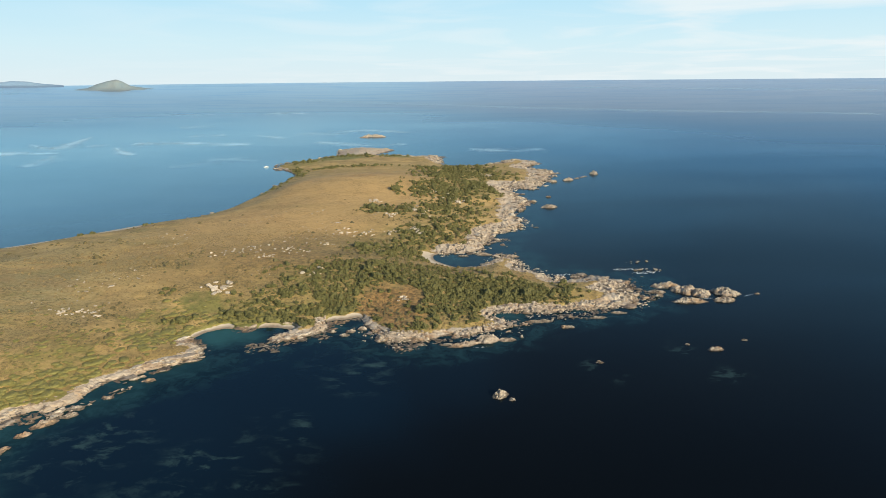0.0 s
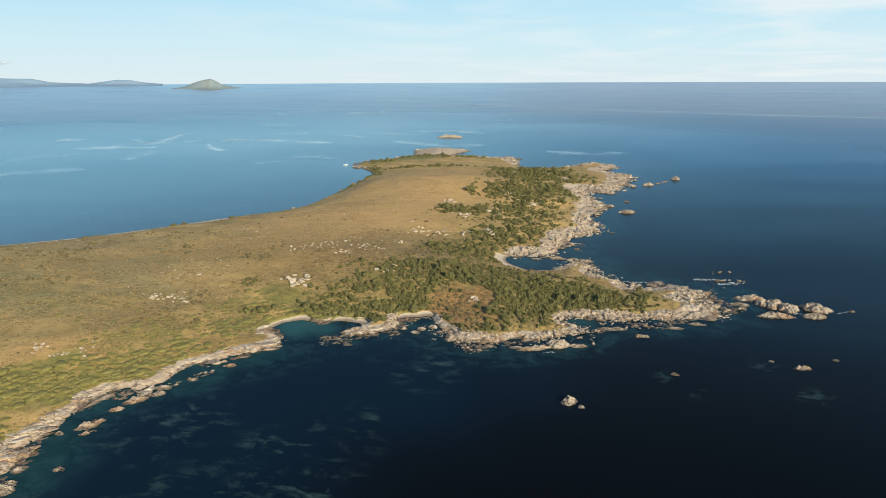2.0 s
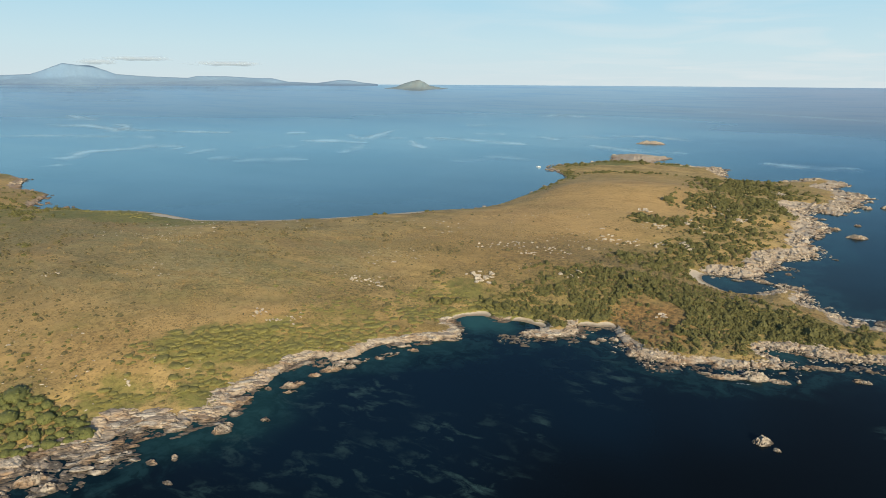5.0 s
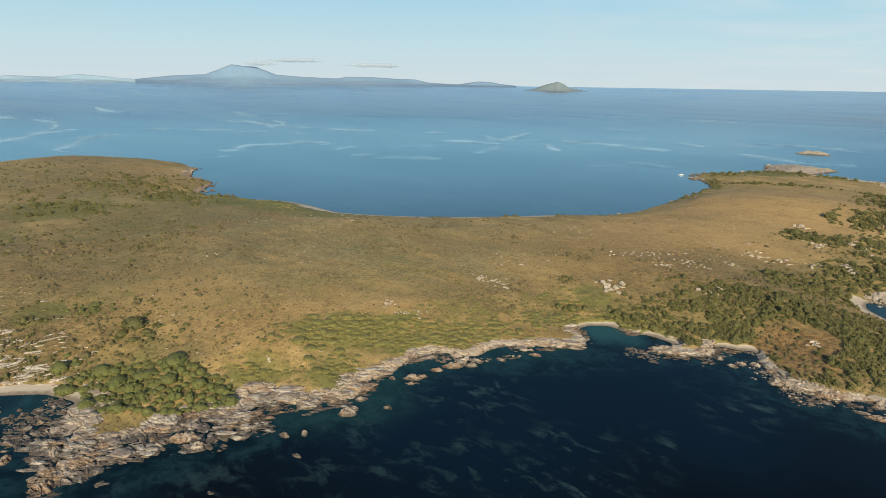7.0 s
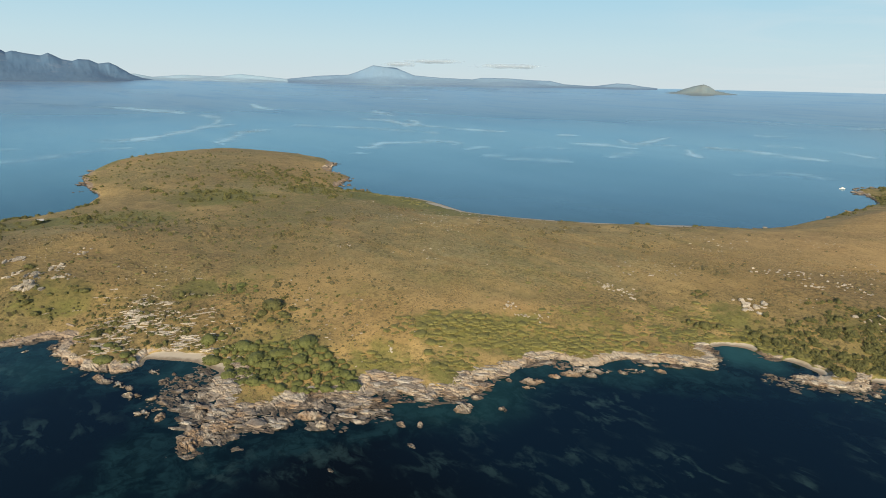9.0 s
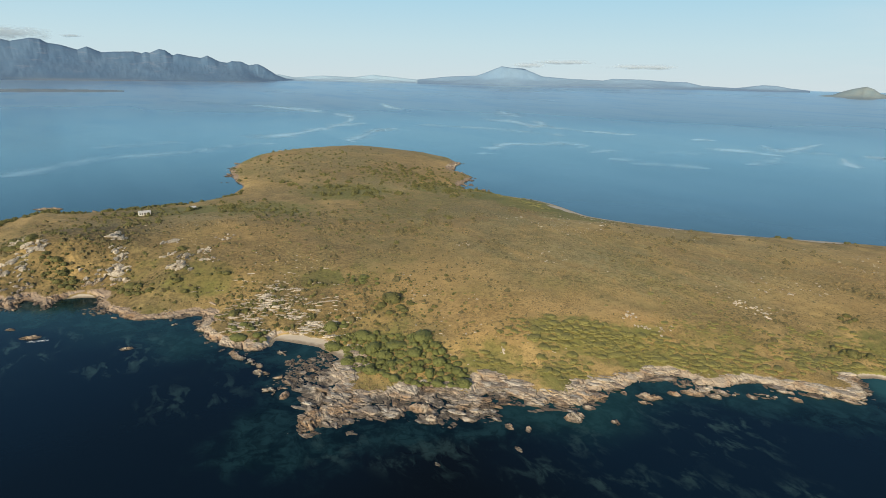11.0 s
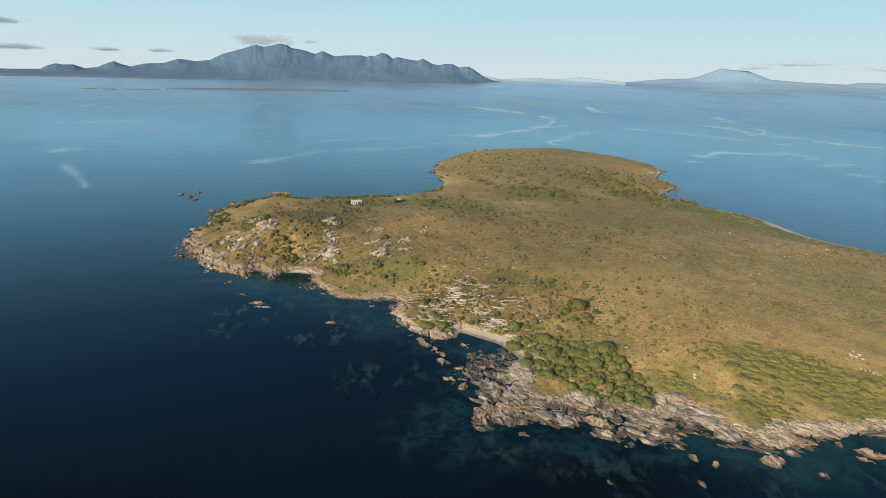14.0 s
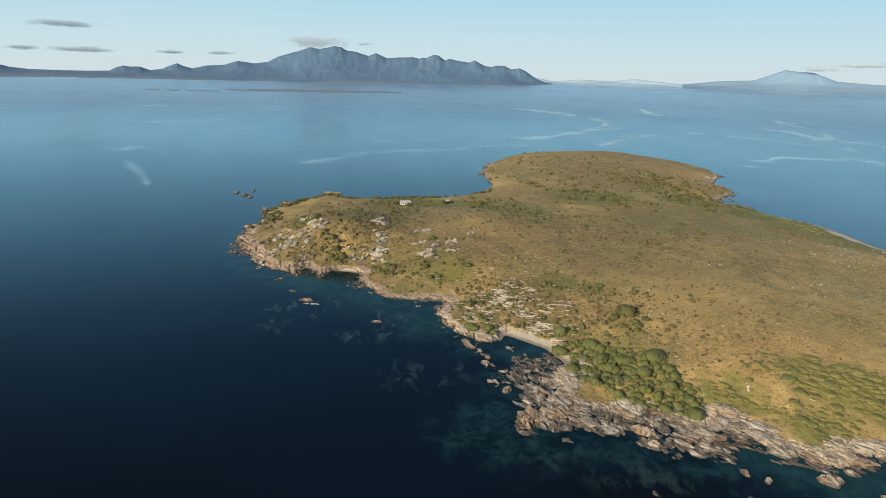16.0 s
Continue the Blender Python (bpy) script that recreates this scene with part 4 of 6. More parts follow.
def slick(points, seed, broad=1.0, faint=1.0):
    """A band of calm water along a line of places, with soft edges."""
    r = np.random.RandomState(seed)
    p = np.array(points, float)
    t = np.linspace(0, len(p) - 1, 14 * (len(p) - 1) + 1)
    k = np.minimum(t.astype(int), len(p) - 2)
    f = (t - k)[:, None]
    a, b, c, d = p[np.maximum(k - 1, 0)], p[k], p[k + 1], p[np.minimum(k + 2, len(p) - 1)]
    q = 0.5 * (2 * b + (c - a) * f + (2 * a - 5 * b + 4 * c - d) * f**2 + (3 * b - a - 3 * c + d) * f**3)
    way = np.gradient(q, axis=0)
    n = np.stack([-way[:, 1], way[:, 0]], 1) / (np.linalg.norm(way, axis=1)[:, None] + 1e-9)
    far = np.hypot(q[:, 0], q[:, 1])
    radial = np.abs((n * q).sum(1)) / far
    wide = (far / 105) * (0.5 + 1.8 * radial * np.minimum(far / 1100, 2.2)) * (0.7 + 0.5 * fractal(t * 3, 0 * t, 2.0, 3, seed))
    wide = wide * np.sqrt(np.minimum(1, np.minimum(t, t[-1] - t) / 0.8) + 0.02)
    wide = np.minimum(wide * broad, 0.06 * far)
    across = np.array([-1.0, -0.7, -0.35, 0.0, 0.35, 0.7, 1.0])
    xy = q[:, None] + n[:, None] * (across[None, :, None] * wide[:, None, None])
    z = sea_level(np.hypot(xy[..., 0], xy[..., 1])) + 0.12
    me = mesh_of("calm_slick", np.concatenate([xy, z[..., None]], -1).reshape(-1, 3), grid_faces(len(q), 7))
    edge = me.attributes.new("edge", "FLOAT", "POINT")
    edge.data.foreach_set("value", np.tile(faint * (1 - np.abs(across)) ** 1.9, len(q)).astype(np.float32))
    me.materials.append(SLICK)
    tagged(new("calm_slick", me), "pale streak of calm water on the sea", "slick", kind="stuff")


for k, points in enumerate(CRISP_SLICKS):
    slick(points, 200 + k, 3.6, 1.0)
for k, points in enumerate(BROAD_SLICKS):
    slick(points, 240 + k, 6.5, 0.6)
for k, points in enumerate(FAR_SLICKS):
    slick(points, 290 + k, 9.0, 0.5)

# ---- low clouds over the mountains: bearing, elevation, half width and half height in degrees ----
CLOUDS = [
    (113.6, 3.1, 3.2, 0.30), (116.8, 1.3, 1.6, 0.22), (112.4, 1.3, 3.2, 0.25), (106.4, 1.36, 1.5, 0.16), (102.5, 1.42, 1.5, 0.16), (94.3, 2.6, 4.2, 0.52), (53.0, 1.3, 1.9, 0.25), (49.8, 1.6, 3.4, 0.22), (43.5, 1.3, 4.0, 0.24), (90.4, 2.55, 1.2, 0.14),
]
for bearing, rise, half, high in CLOUDS:
    a, r = radians(bearing), 4760.0
    u, v = np.meshgrid(np.linspace(-1, 1, 25), np.linspace(-1, 1, 9), indexing="ij")
    turn = a - radians(half) * u * 1.25
    z = 110 + r * np.tan(radians(rise) + radians(high) * v * 1.4)
    depth = r - 40 * np.sqrt(np.maximum(1 - u * u, 0)) * (1 - v * v)
    me = mesh_of("cloud", np.stack([-depth * np.sin(turn), depth * np.cos(turn), z], -1).reshape(-1, 3), grid_faces(25, 9))
    edge = me.attributes.new("edge", "FLOAT", "POINT")
    edge.data.foreach_set("value", np.clip(1 - np.sqrt(u * u + v * v), 0, 1).ravel().astype(np.float32))
    me.materials.append(CLOUD)
    tagged(new("cloud", me), "thin grey cloud low over the far mountains", "cloud", kind="structure")


# ---- rocks ----
def ball(sub):
    bm = bmesh.new()
    bmesh.ops.create_icosphere(bm, subdivisions=sub, radius=1.0)
    bm.verts.ensure_lookup_table()
    v = np.array([p.co[:] for p in bm.verts])
    f = np.array([[p.index for p in q.verts] for q in bm.faces])
    bm.free()
    return v, f


BALL_2, BALL_3, BALL_1 = ball(2), ball(3), ball(1)


def boulder_shape(seed, sub=2, flat=0.62):
    """A granite boulder about two metres across: a ball cut by joints and worn round."""
    rng = np.random.RandomState(seed)
    v, f = (BALL_2 if sub == 2 else BALL_3)
    v = v.copy()
    for _ in range(12):
        n = rng.normal(size=3) * (1, 1, 1.3)
        n /= np.linalg.norm(n)
        over = np.maximum(v @ n - rng.uniform(0.42, 0.8), 0)
        v -= 0.95 * over[:, None] * n
    v = v * (1 + (0.05 if sub == 2 else 0.025) * rng.normal(size=(len(v), 1)))
    v = v * (rng.uniform(0.85, 1.25), rng.uniform(0.7, 1.0), flat * rng.uniform(0.8, 1.2))
    return v, f


BOULDERS = [boulder_shape(300 + k) for k in range(14)]
PEBBLES = [(BALL_1[0] * (1, 0.85, 0.7) * (1 + 0.16 * np.random.RandomState(380 + k).normal(size=(len(BALL_1[0]), 1))), BALL_1[1]) for k in range(10)]
FINE_BOULDERS = [boulder_shape(340 + k, 3) for k in range(10)]


def scatter(name, shapes, places, sizes, turns, material, label, category, smooth=False, squash=None, rng=None, kind="stuff"):
    """Many small pieces joined into one mesh."""
    vs, fs, base = [], [], 0
    pick = np.arange(len(places)) % len(shapes)
    for k, (v, f) in enumerate(shapes):
        i = np.where(pick == k)[0]
        if not len(i):
            continue
        c, s = np.cos(turns[i])[:, None], np.sin(turns[i])[:, None]
        size = sizes[i][:, None]
        x, y, z = v[:, 0] * size, v[:, 1] * size, v[:, 2] * size
        if squash is not None:
            x, y, z = x * squash[i, :1], y * squash[i, 1:2], z * squash[i, 2:3]
        p = np.stack([x * c - y * s, x * s + y * c, z], -1) + places[i][:, None, :]
        vs.append(p.reshape(-1, 3))
        fs.append((f[None] + (base + np.arange(len(i)) * len(v))[:, None, None]).reshape(-1, f.shape[1]))
        base += p.shape[0] * p.shape[1]
    me = mesh_of(name, np.concatenate(vs), np.concatenate(fs), smooth)
    me.materials.append(material)
    return tagged(new(name, me), label, category, kind=kind)


def along_shore(rng, count, inland, outward, near=1.0):
    """Random places in a strip along the shore, thicker where the eye passes near."""
    a, b = LINE, np.roll(LINE, -1, 0)
    mid = (a + b) / 2
    weight = np.linalg.norm(b - a, axis=1) / np.maximum(np.hypot(*mid.T), 180) ** near
    i = rng.choice(len(a), count, p=weight / weight.sum())
    s = rng.rand(count, 1)
    ab = (b - a)[i]
    n = np.stack([-ab[:, 1], ab[:, 0]], 1) / (np.linalg.norm(ab, axis=1)[:, None] + 1e-9)
    p = a[i] + s * ab + n * rng.uniform(-inland, inland, (count, 1)) * rng.rand(count, 1)
    return p[:, 0], p[:, 1]


rng = np.random.RandomState(7)
x, y = along_shore(rng, 60000, 40, 8, 1.2)
z, rock, green, sand, heath, d2 = land(x, y)
wide = np.max([w * np.exp(-(((x - cx) ** 2 + (y - cy) ** 2) / (1.2 * r) ** 2) ** 2) for cx, cy, r, w in ROCK_STRIPS], axis=0)
keep = (d2 > -4.5) & (rock > 0.25) & (sand < 0.35) & (wide > 5) & ((np.hypot(x + 178, y - 90) > 48) | (d2 < 1) | (rng.rand(len(x)) < 0.8)) & (rng.rand(len(x)) < np.where(d2 < 1.5, 0.45 - 0.2 * (x < -260), 0.12 - 0.08 * ((x < -85) & (np.hypot(x + 180, y - 80) > 45)))) & (fractal(x, y, 14, 3, 77) > -0.25)
i = np.where(keep)[0][:8200]
x, y, z, d2 = x[i], y[i], z[i], d2[i]
far = np.hypot(x, y)
size = np.exp(rng.normal(-0.62, 0.45, len(i))) * np.clip(far / 330, 0.8, 2.0)
size = np.minimum(size, 3.2)
squash = np.stack([rng.uniform(0.9, 1.6, len(i)), rng.uniform(0.7, 1.1, len(i)), rng.uniform(0.35, 0.8, len(i))], 1)
scatter("shore_rocks", BOULDERS, np.stack([x, y, np.maximum(z, -0.35) + 0.12 * size], 1), size, rng.normal(0.5, 0.7, len(i)), ROCK, "tumbled pink and grey granite rocks along the shore", "rocks", False, squash)

rng = np.random.RandomState(9)
x, y = along_shore(rng, 70000, 40, 8, 0.9)
z, rock, green, sand, heath, d2 = land(x, y)
wide = np.max([w * np.exp(-(((x - cx) ** 2 + (y - cy) ** 2) / (1.2 * r) ** 2) ** 2) for cx, cy, r, w in ROCK_STRIPS], axis=0)
keep = (d2 > -7) & (rock > 0.2) & (sand < 0.35) & (wide > 5) & (fractal(x, y, 11, 3, 79) > np.where(d2 < 0, 0.15, 0.06) + 0.45 * (np.hypot(x + 178, y - 90) < 48) + 0.4 * (x < -60))
i = np.where(keep)[0][:13000]
x, y, z = x[i], y[i], z[i]
size = np.exp(rng.normal(-0.9, 0.4, len(i))) * np.clip(np.hypot(x, y) / 300, 0.8, 2.4)
squash = np.stack([rng.uniform(0.9, 1.6, len(i)), rng.uniform(0.7, 1.1, len(i)), rng.uniform(0.6, 1.0, len(i))], 1)
scatter("shore_rubble", PEBBLES, np.stack([x, y, np.maximum(z, -0.25) + 0.15 * size], 1), size, rng.uniform(0, 6.3, len(i)), RUBBLE, "pale broken granite rubble along the shore", "rubble", False, squash)

# rocks awash in loose belts before the shore
rng = np.random.RandomState(10)
x, y = along_shore(rng, 60000, 60, 8, 1.3)
d = shore_distance(x, y)
wide = np.max([w * np.exp(-(((x - cx) ** 2 + (y - cy) ** 2) / (1.5 * r) ** 2) ** 2) for cx, cy, r, w in ROCK_STRIPS], axis=0)
i = np.where((d < -1) & (d > -16) & (wide > 4) & (fractal(x, y, 16, 3, 83) > 0.10 + 0.028 * -d))[0][:2600]
x, y = x[i], y[i]
size = np.exp(rng.normal(-0.35, 0.48, len(i))) * np.clip(np.hypot(x, y) / 300, 0.8, 2.0)
squash = np.stack([rng.uniform(0.9, 1.3, len(i)), rng.uniform(0.7, 1.0, len(i)), rng.uniform(0.5, 0.9, len(i))], 1)
scatter("awash_rocks", BOULDERS, np.stack([x, y, -0.02 * size], 1), size, rng.normal(0.5, 0.7, len(i)), ROCK, "small dark wet granite rocks awash before the shore", "rocks", False, squash)

# flat blocks broken from the sheets of the slab point
for seed, material, share, (x0, x1, y0, y1) in ((13, ROCK, 1100, (-240, -130, 35, 135)), (14, PALE_ROCK, 420, (-240, -130, 35, 135)), (15, ROCK, 420, (-170, -45, 120, 280)), (16, PALE_ROCK, 300, (-170, -45, 120, 280))):
    rng = np.random.RandomState(seed)
    x, y = rng.uniform(x0, x1, 12000), rng.uniform(y0, y1, 12000)
    z, rock, green, sand, heath, d2 = land(x, y)
    i = np.where((d2 > -3) & (rock > 0.35) & (sand < 0.2) & (fractal(x, y, 13, 3, 85) > -0.05))[0][:share]
    size = np.exp(rng.normal(-0.25, 0.5, len(i)))
    squash = np.stack([rng.uniform(1.0, 1.9, len(i)), rng.uniform(0.6, 1.1, len(i)), rng.uniform(0.3, 0.6, len(i))], 1)
    scatter("slab_blocks", BOULDERS, np.stack([x[i], y[i], np.maximum(z[i], -0.2) + 0.1 * size], 1), size, rng.normal(0.6, 0.3, len(i)), material, "flat broken granite blocks on a wave-worn rock shelf", "rocks", False, squash)

# larger boulders, each a thing of its own: bearing along the shore is left to chance
boulder_meshes = []
for k, (v, f) in enumerate(FINE_BOULDERS):
    me = mesh_of("boulder", v, f, False)
    me.materials.append(PALE_ROCK if k % 3 == 0 else ROCK)
    boulder_meshes.append(me)


def boulder(x, y, z, size, turn, k, stretch=(1, 1, 1), label="large rounded granite boulder on the rocky shore", group="boulders along the shore"):
    ob = new("boulder", boulder_meshes[k % len(boulder_meshes)])
    ob.location, ob.rotation_euler = (x, y, z), (0, 0, turn)
    ob.scale = tuple(size * s for s in stretch)
    return tagged(ob, label, "boulder", group)


rng = np.random.RandomState(11)
x, y = along_shore(rng, 9000, 34, 6, 1.6)
z, rock, green, sand, heath, d2 = land(x, y)
keep = (d2 > -2.5) & (rock > 0.5) & (sand < 0.2) & (fractal(x, y, 25, 3, 78) > 0.0 + 0.25 * (x < -60))
placed = []
for k in np.where(keep)[0]:
    s = float(rng.uniform(0.9, 2.1)) * (1.0 if np.hypot(x[k], y[k]) < 400 else 1.6)
    if all((x[k] - px) ** 2 + (y[k] - py) ** 2 > (2.0 * s + 2) ** 2 for px, py in placed):
        placed.append((x[k], y[k]))
        boulder(x[k], y[k], max(z[k], -0.3) + 0.15 * s, s, rng.uniform(0, 6.3), k, (rng.uniform(0.9, 1.4), 1.0, rng.uniform(0.6, 1.0)))
    if len(placed) >= 170:
        break

# rocks that stand out of the sea: x, y, half length, half width, height, turn in degrees
SKERRIES_A = [
    (-134, 1215, 20, 8, 7, 5), (-120, 1205, 12, 5, 3, 5), (-150, 1200, 10, 4, 2, 5), (176, 714, 5, 3.5, 4.5, 0), (160, 695, 9, 2, 1, 50), (138, 672, 7, 4, 4, 15),
    (150, 684, 5, 2, 1.2, 40), (120, 661, 4, 3, 3, 0), (93, 528, 7, 5, 3, 10), (82, 553, 4, 3, 2, 0), (100, 575, 3, 2, 1.5, 0), 

]
SKERRIES_B = [
    (128, 309, 8, 6, 3.1, 20), (120, 317, 8, 5, 2.3, 10), (124, 293, 9, 4, 2.2, 5), (134, 303, 6, 5, 3.0, 40), (147, 304, 7, 5, 3.3, 150),
    (142, 294, 6, 4, 2.3, 10), (163, 303, 2, 1.4, 0.8, 0), (112, 307, 5, 3, 1.4, 0), (113, 236, 3.6, 2.2, 1.4, 10), (103, 241, 1.5, 1.1, 0.7, 0),
    (129, 245, 1.8, 1.2, 0.7, 0), (62, 225, 2.0, 1.6, 0.8, 0), (20, 199, 3.2, 2.4, 2.6, 30),
]
SKERRIES_C = [
    (24, 196, 1.6, 1.2, 0.9, 0), (19, 247, 5.5, 3.2, 3.4, 20), (9, 243, 7.5, 2.4, 1.6, 18), (27, 247, 4.0, 2.0, 1.5, 10), (34, 250, 1.0, 0.8, 2.0, 0),
    (56, 261, 4.0, 1.8, 1.2, 5), (44, 268, 8, 2.0, 1.0, 3), (73, 272, 5, 2.0, 0.9, 5), (-44, 254, 2.6, 1.8, 1.2, 0), (-42, 258, 2.4, 1.6, 1.4, 0),
    (-37, 261, 2.4, 1.8, 1.8, 0), (-50, 258, 2.0, 1.5, 1.0, 0), (-10, 243, 3.0, 1.6, 0.8, 0), (1, 243, 4.0, 1.5, 0.9, 0),
]
SKERRIES_D = [
    (84, 278, 5, 2, 1.0, 0), (-71, 252, 6.5, 3.0, 2.0, 15), (-64, 254, 5.0, 3.0, 2.2, 20), (-57, 259, 4.0, 3.0, 2.4, 20), (26, 381, 6, 3, 1.4, 0),
    (42, 376, 6, 4, 1.6, 0), (13, 378, 4, 2, 1.0, 0), (70, 549, 6, 5, 3, 0), (-133, 183, 5.0, 2.6, 1.5, 40), (-128, 188, 3.4, 2.2, 1.3, 30),
    (-141, 134, 3.2, 2.0, 1.3, 20), (-143, 141, 2.6, 1.8, 1.2, 60), (-139, 165, 3.6, 2.4, 1.8, 30), (-145, 160, 1.8, 1.2, 0.9, 0),
]
SKERRIES_E = [
    (-146, 109, 2.2, 1.6, 1.0, 0), (-142, 114, 1.4, 1.1, 1.0, 0), (-134, 104, 2.4, 1.2, 0.5, 0), (-139, 78, 1.6, 0.9, 0.5, 0), (-177, 51, 4.2, 2.4, 1.6, 160),
    (-179, 57, 4.0, 2.2, 1.4, 140), (-200, 49, 3.6, 1.8, 1.2, 150), (-193, 60, 4.0, 2.2, 1.6, 150), (-236, 57, 2.2, 1.2, 0.8, 0), (-229, 63, 1.5, 1.0, 0.6, 0),
    (-222, 45, 3.0, 1.8, 1.2, 30), (-228, 47, 2.6, 1.6, 1.0, 0), (-239, 41, 4.0, 2.0, 1.2, 20), (-244, 40, 3.0, 2.0, 1.2, 0),
]
SKERRIES_F = [
    (-161, 88, 3.0, 2.2, 2.2, 20), (-169, 88, 5.0, 2.8, 2.6, 60), (-140, 131, 3.4, 2.4, 2.4, 40), (-132, 142, 1.5, 1.0, 0.8, 0), (-298, -33, 5.0, 1.8, 1.3, 70),
    (-312, -41, 3.0, 1.4, 0.7, 60), (-268, 2, 3.4, 1.6, 0.9, 80), (-592, -126, 5, 3, 2, 0), (-580, -116, 6, 3, 2, 0), (-600, -112, 5, 2, 1.5, 0),
    (-570, -110, 4, 3, 2, 0), (-592, -38, 12, 4, 2, 70), (-141, 113, 1.2, 0.9, 0.9, 0), (-293, 22, 2.0, 1.0, 0.7, 0),
]
SKERRIES_G = [
    (-128, 193, 2.8, 1.8, 1.5, 0), (-121, 200, 2.4, 1.6, 1.2, 0), (-136, 176, 2.6, 1.6, 1.3, 30), (-112, 213, 2.8, 1.6, 1.3, 20), (-414, -88, 5, 3, 2.5, 0),
    (-404, -84, 4, 3, 2.2, 0), (-424, -86, 4, 3, 2.6, 0), (-396, -81, 4, 3, 2.0, 30),
]
SKERRIES = SKERRIES_A + SKERRIES_B + SKERRIES_C + SKERRIES_D + SKERRIES_E + SKERRIES_F + SKERRIES_G


def skerry(x, y, a, b, h, turn, seed):
    """One low jointed rock that reaches below the water."""
    rings, segs = (22, 60) if a > 3 else (11, 26)
    u, t = np.meshgrid(np.linspace(0.02, 1, rings), np.linspace(0, 2 * math.pi, segs, endpoint=False), indexing="ij")
    rim = 1.12 + 0.34 * fractal(np.cos(t) * 1.7 + seed * 3.7, np.sin(t) * 1.7, 1.0, 3, seed)
    px, py = (a * u * rim * np.cos(t)).ravel(), (b * u * rim * np.sin(t)).ravel()
    block = max(1.0, 0.42 * b)
    high, gap = joints(px + 31.7 * seed, 1.4 * py, block * 1.5, 51)
    small, crack = joints(px + 11.3 * seed, 1.3 * py, block * 0.6, 61)
    dome = (1 - u.ravel() ** 2.4)
    z = h * dome * (0.70 + 0.75 * high * gap + 0.32 * small) - 0.22 * h * (1 - crack) * dome - 0.7 * u.ravel() ** 3
    i = np.arange(rings * segs).reshape(rings, segs)
    f = np.stack([i[:-1], i[1:], np.roll(i, -1, 1)[1:], np.roll(i, -1, 1)[:-1]], -1).reshape(-1, 4)
    f = np.concatenate([np.stack([f[:, 0], f[:, 1], f[:, 2]], 1), np.stack([f[:, 0], f[:, 2], f[:, 3]], 1), [[0, k, k + 1] for k in range(1, segs - 1)]])
    me = mesh_of("sea_rock", np.stack([px, py, 0.85 * z], 1), f, False)
    me.materials.append(SEA_ROCK)
    ob = new("sea_rock", me)
    ob.location, ob.rotation_euler = (x, y, 0), (0, 0, radians(turn))
    return tagged(ob, "weathered granite rock standing out of the sea" if a > 3 else "small granite rock awash in the sea", "rock", "rocks in the sea")


for k, row in enumerate(SKERRIES):
    skerry(*row, k)

pale_meshes = []
for v, f in FINE_BOULDERS:
    me = mesh_of("rock", v, f, False)
    me.materials.append(PALE_ROCK)
    pale_meshes.append(me)

# granite outcrops inland: x, y, spread, pieces, size
OUTCROPS_A = [
    (-113, 296, 9, 16, 2.0), (-70, 315, 6, 8, 1.5), (-17, 422, 5, 7, 2.6), (-118, 361, 12, 10, 1.0), (-97, 357, 12, 10, 1.0), (-64, 412, 10, 8, 1.4),
    (-37, 418, 9, 8, 1.4), (-168, 268, 7, 8, 1.0), (-160, 262, 5, 6, 1.0), (-19, 287, 4, 6, 1.2), (-55, 503, 9, 7, 1.8), (8, 524, 12, 8, 1.8), (-10, 470, 12, 8, 1.6),
    (23, 279, 7, 10, 1.6), (-183, 202, 6, 9, 0.8), (-170, 206, 6, 9, 0.8),
]
OUTCROPS_B = [
    (-176, 200, 5, 7, 0.8), (-173, 262, 7, 9, 0.9), (-187, 134, 3, 6, 0.7), (-186, 147, 3, 5, 0.7), (-308, 189, 8, 5, 1.0), (-209, 112, 2, 3, 1.3),
    (-130, 351, 8, 8, 1.0), (-104, 347, 9, 8, 1.0), (-85, 352, 9, 7, 1.1), (-75, 380, 9, 7, 1.2), (-40, 459, 7, 7, 1.6), (-22, 478, 7, 8, 1.6), (15, 517, 8, 8, 1.9), (8, 541, 8, 7, 1.8), (-9, 544, 7, 6, 1.6), (48, 672, 8, 7, 2.4),
    (-53, 416, 9, 9, 1.2), (-68, 413, 7, 7, 1.2),
]
# tilted sheets of granite that crop out on the cape
OUTCROPS_C = [
    (-392, 6, 6, 9, 2.5), (-374, 6, 5, 7, 1.6), (-368, 8, 5, 7, 1.6), (-358, 4, 6, 12, 2.3), (-349, 6, 5, 7, 1.6), (-357, -6, 8, 13, 1.7), (-382, 33, 6, 9, 1.9), (-337, 33, 7, 15, 2.3),
    (-350, 38, 6, 9, 1.6), (-357, 46, 6, 8, 1.6), (-339, 47, 6, 8, 1.4), (-375, 63, 6, 7, 1.4),
]
OUTCROPS_D = [
    (-380, -37, 8, 13, 2.1), (-386, -31, 6, 8, 1.9), (-376, -52, 8, 13, 2.1), (-369, -61, 8, 13, 2.1), (-377, -44, 8, 10, 1.9), (-359, 29, 5, 6, 1.3), (-403, -40, 8, 10, 2.0), (-395, -60, 8, 12, 2.0), (-352, -46, 7, 10, 1.6), (-362, -40, 7, 9, 1.6),
]
OUTCROPS = OUTCROPS_A + OUTCROPS_B + OUTCROPS_C + OUTCROPS_D


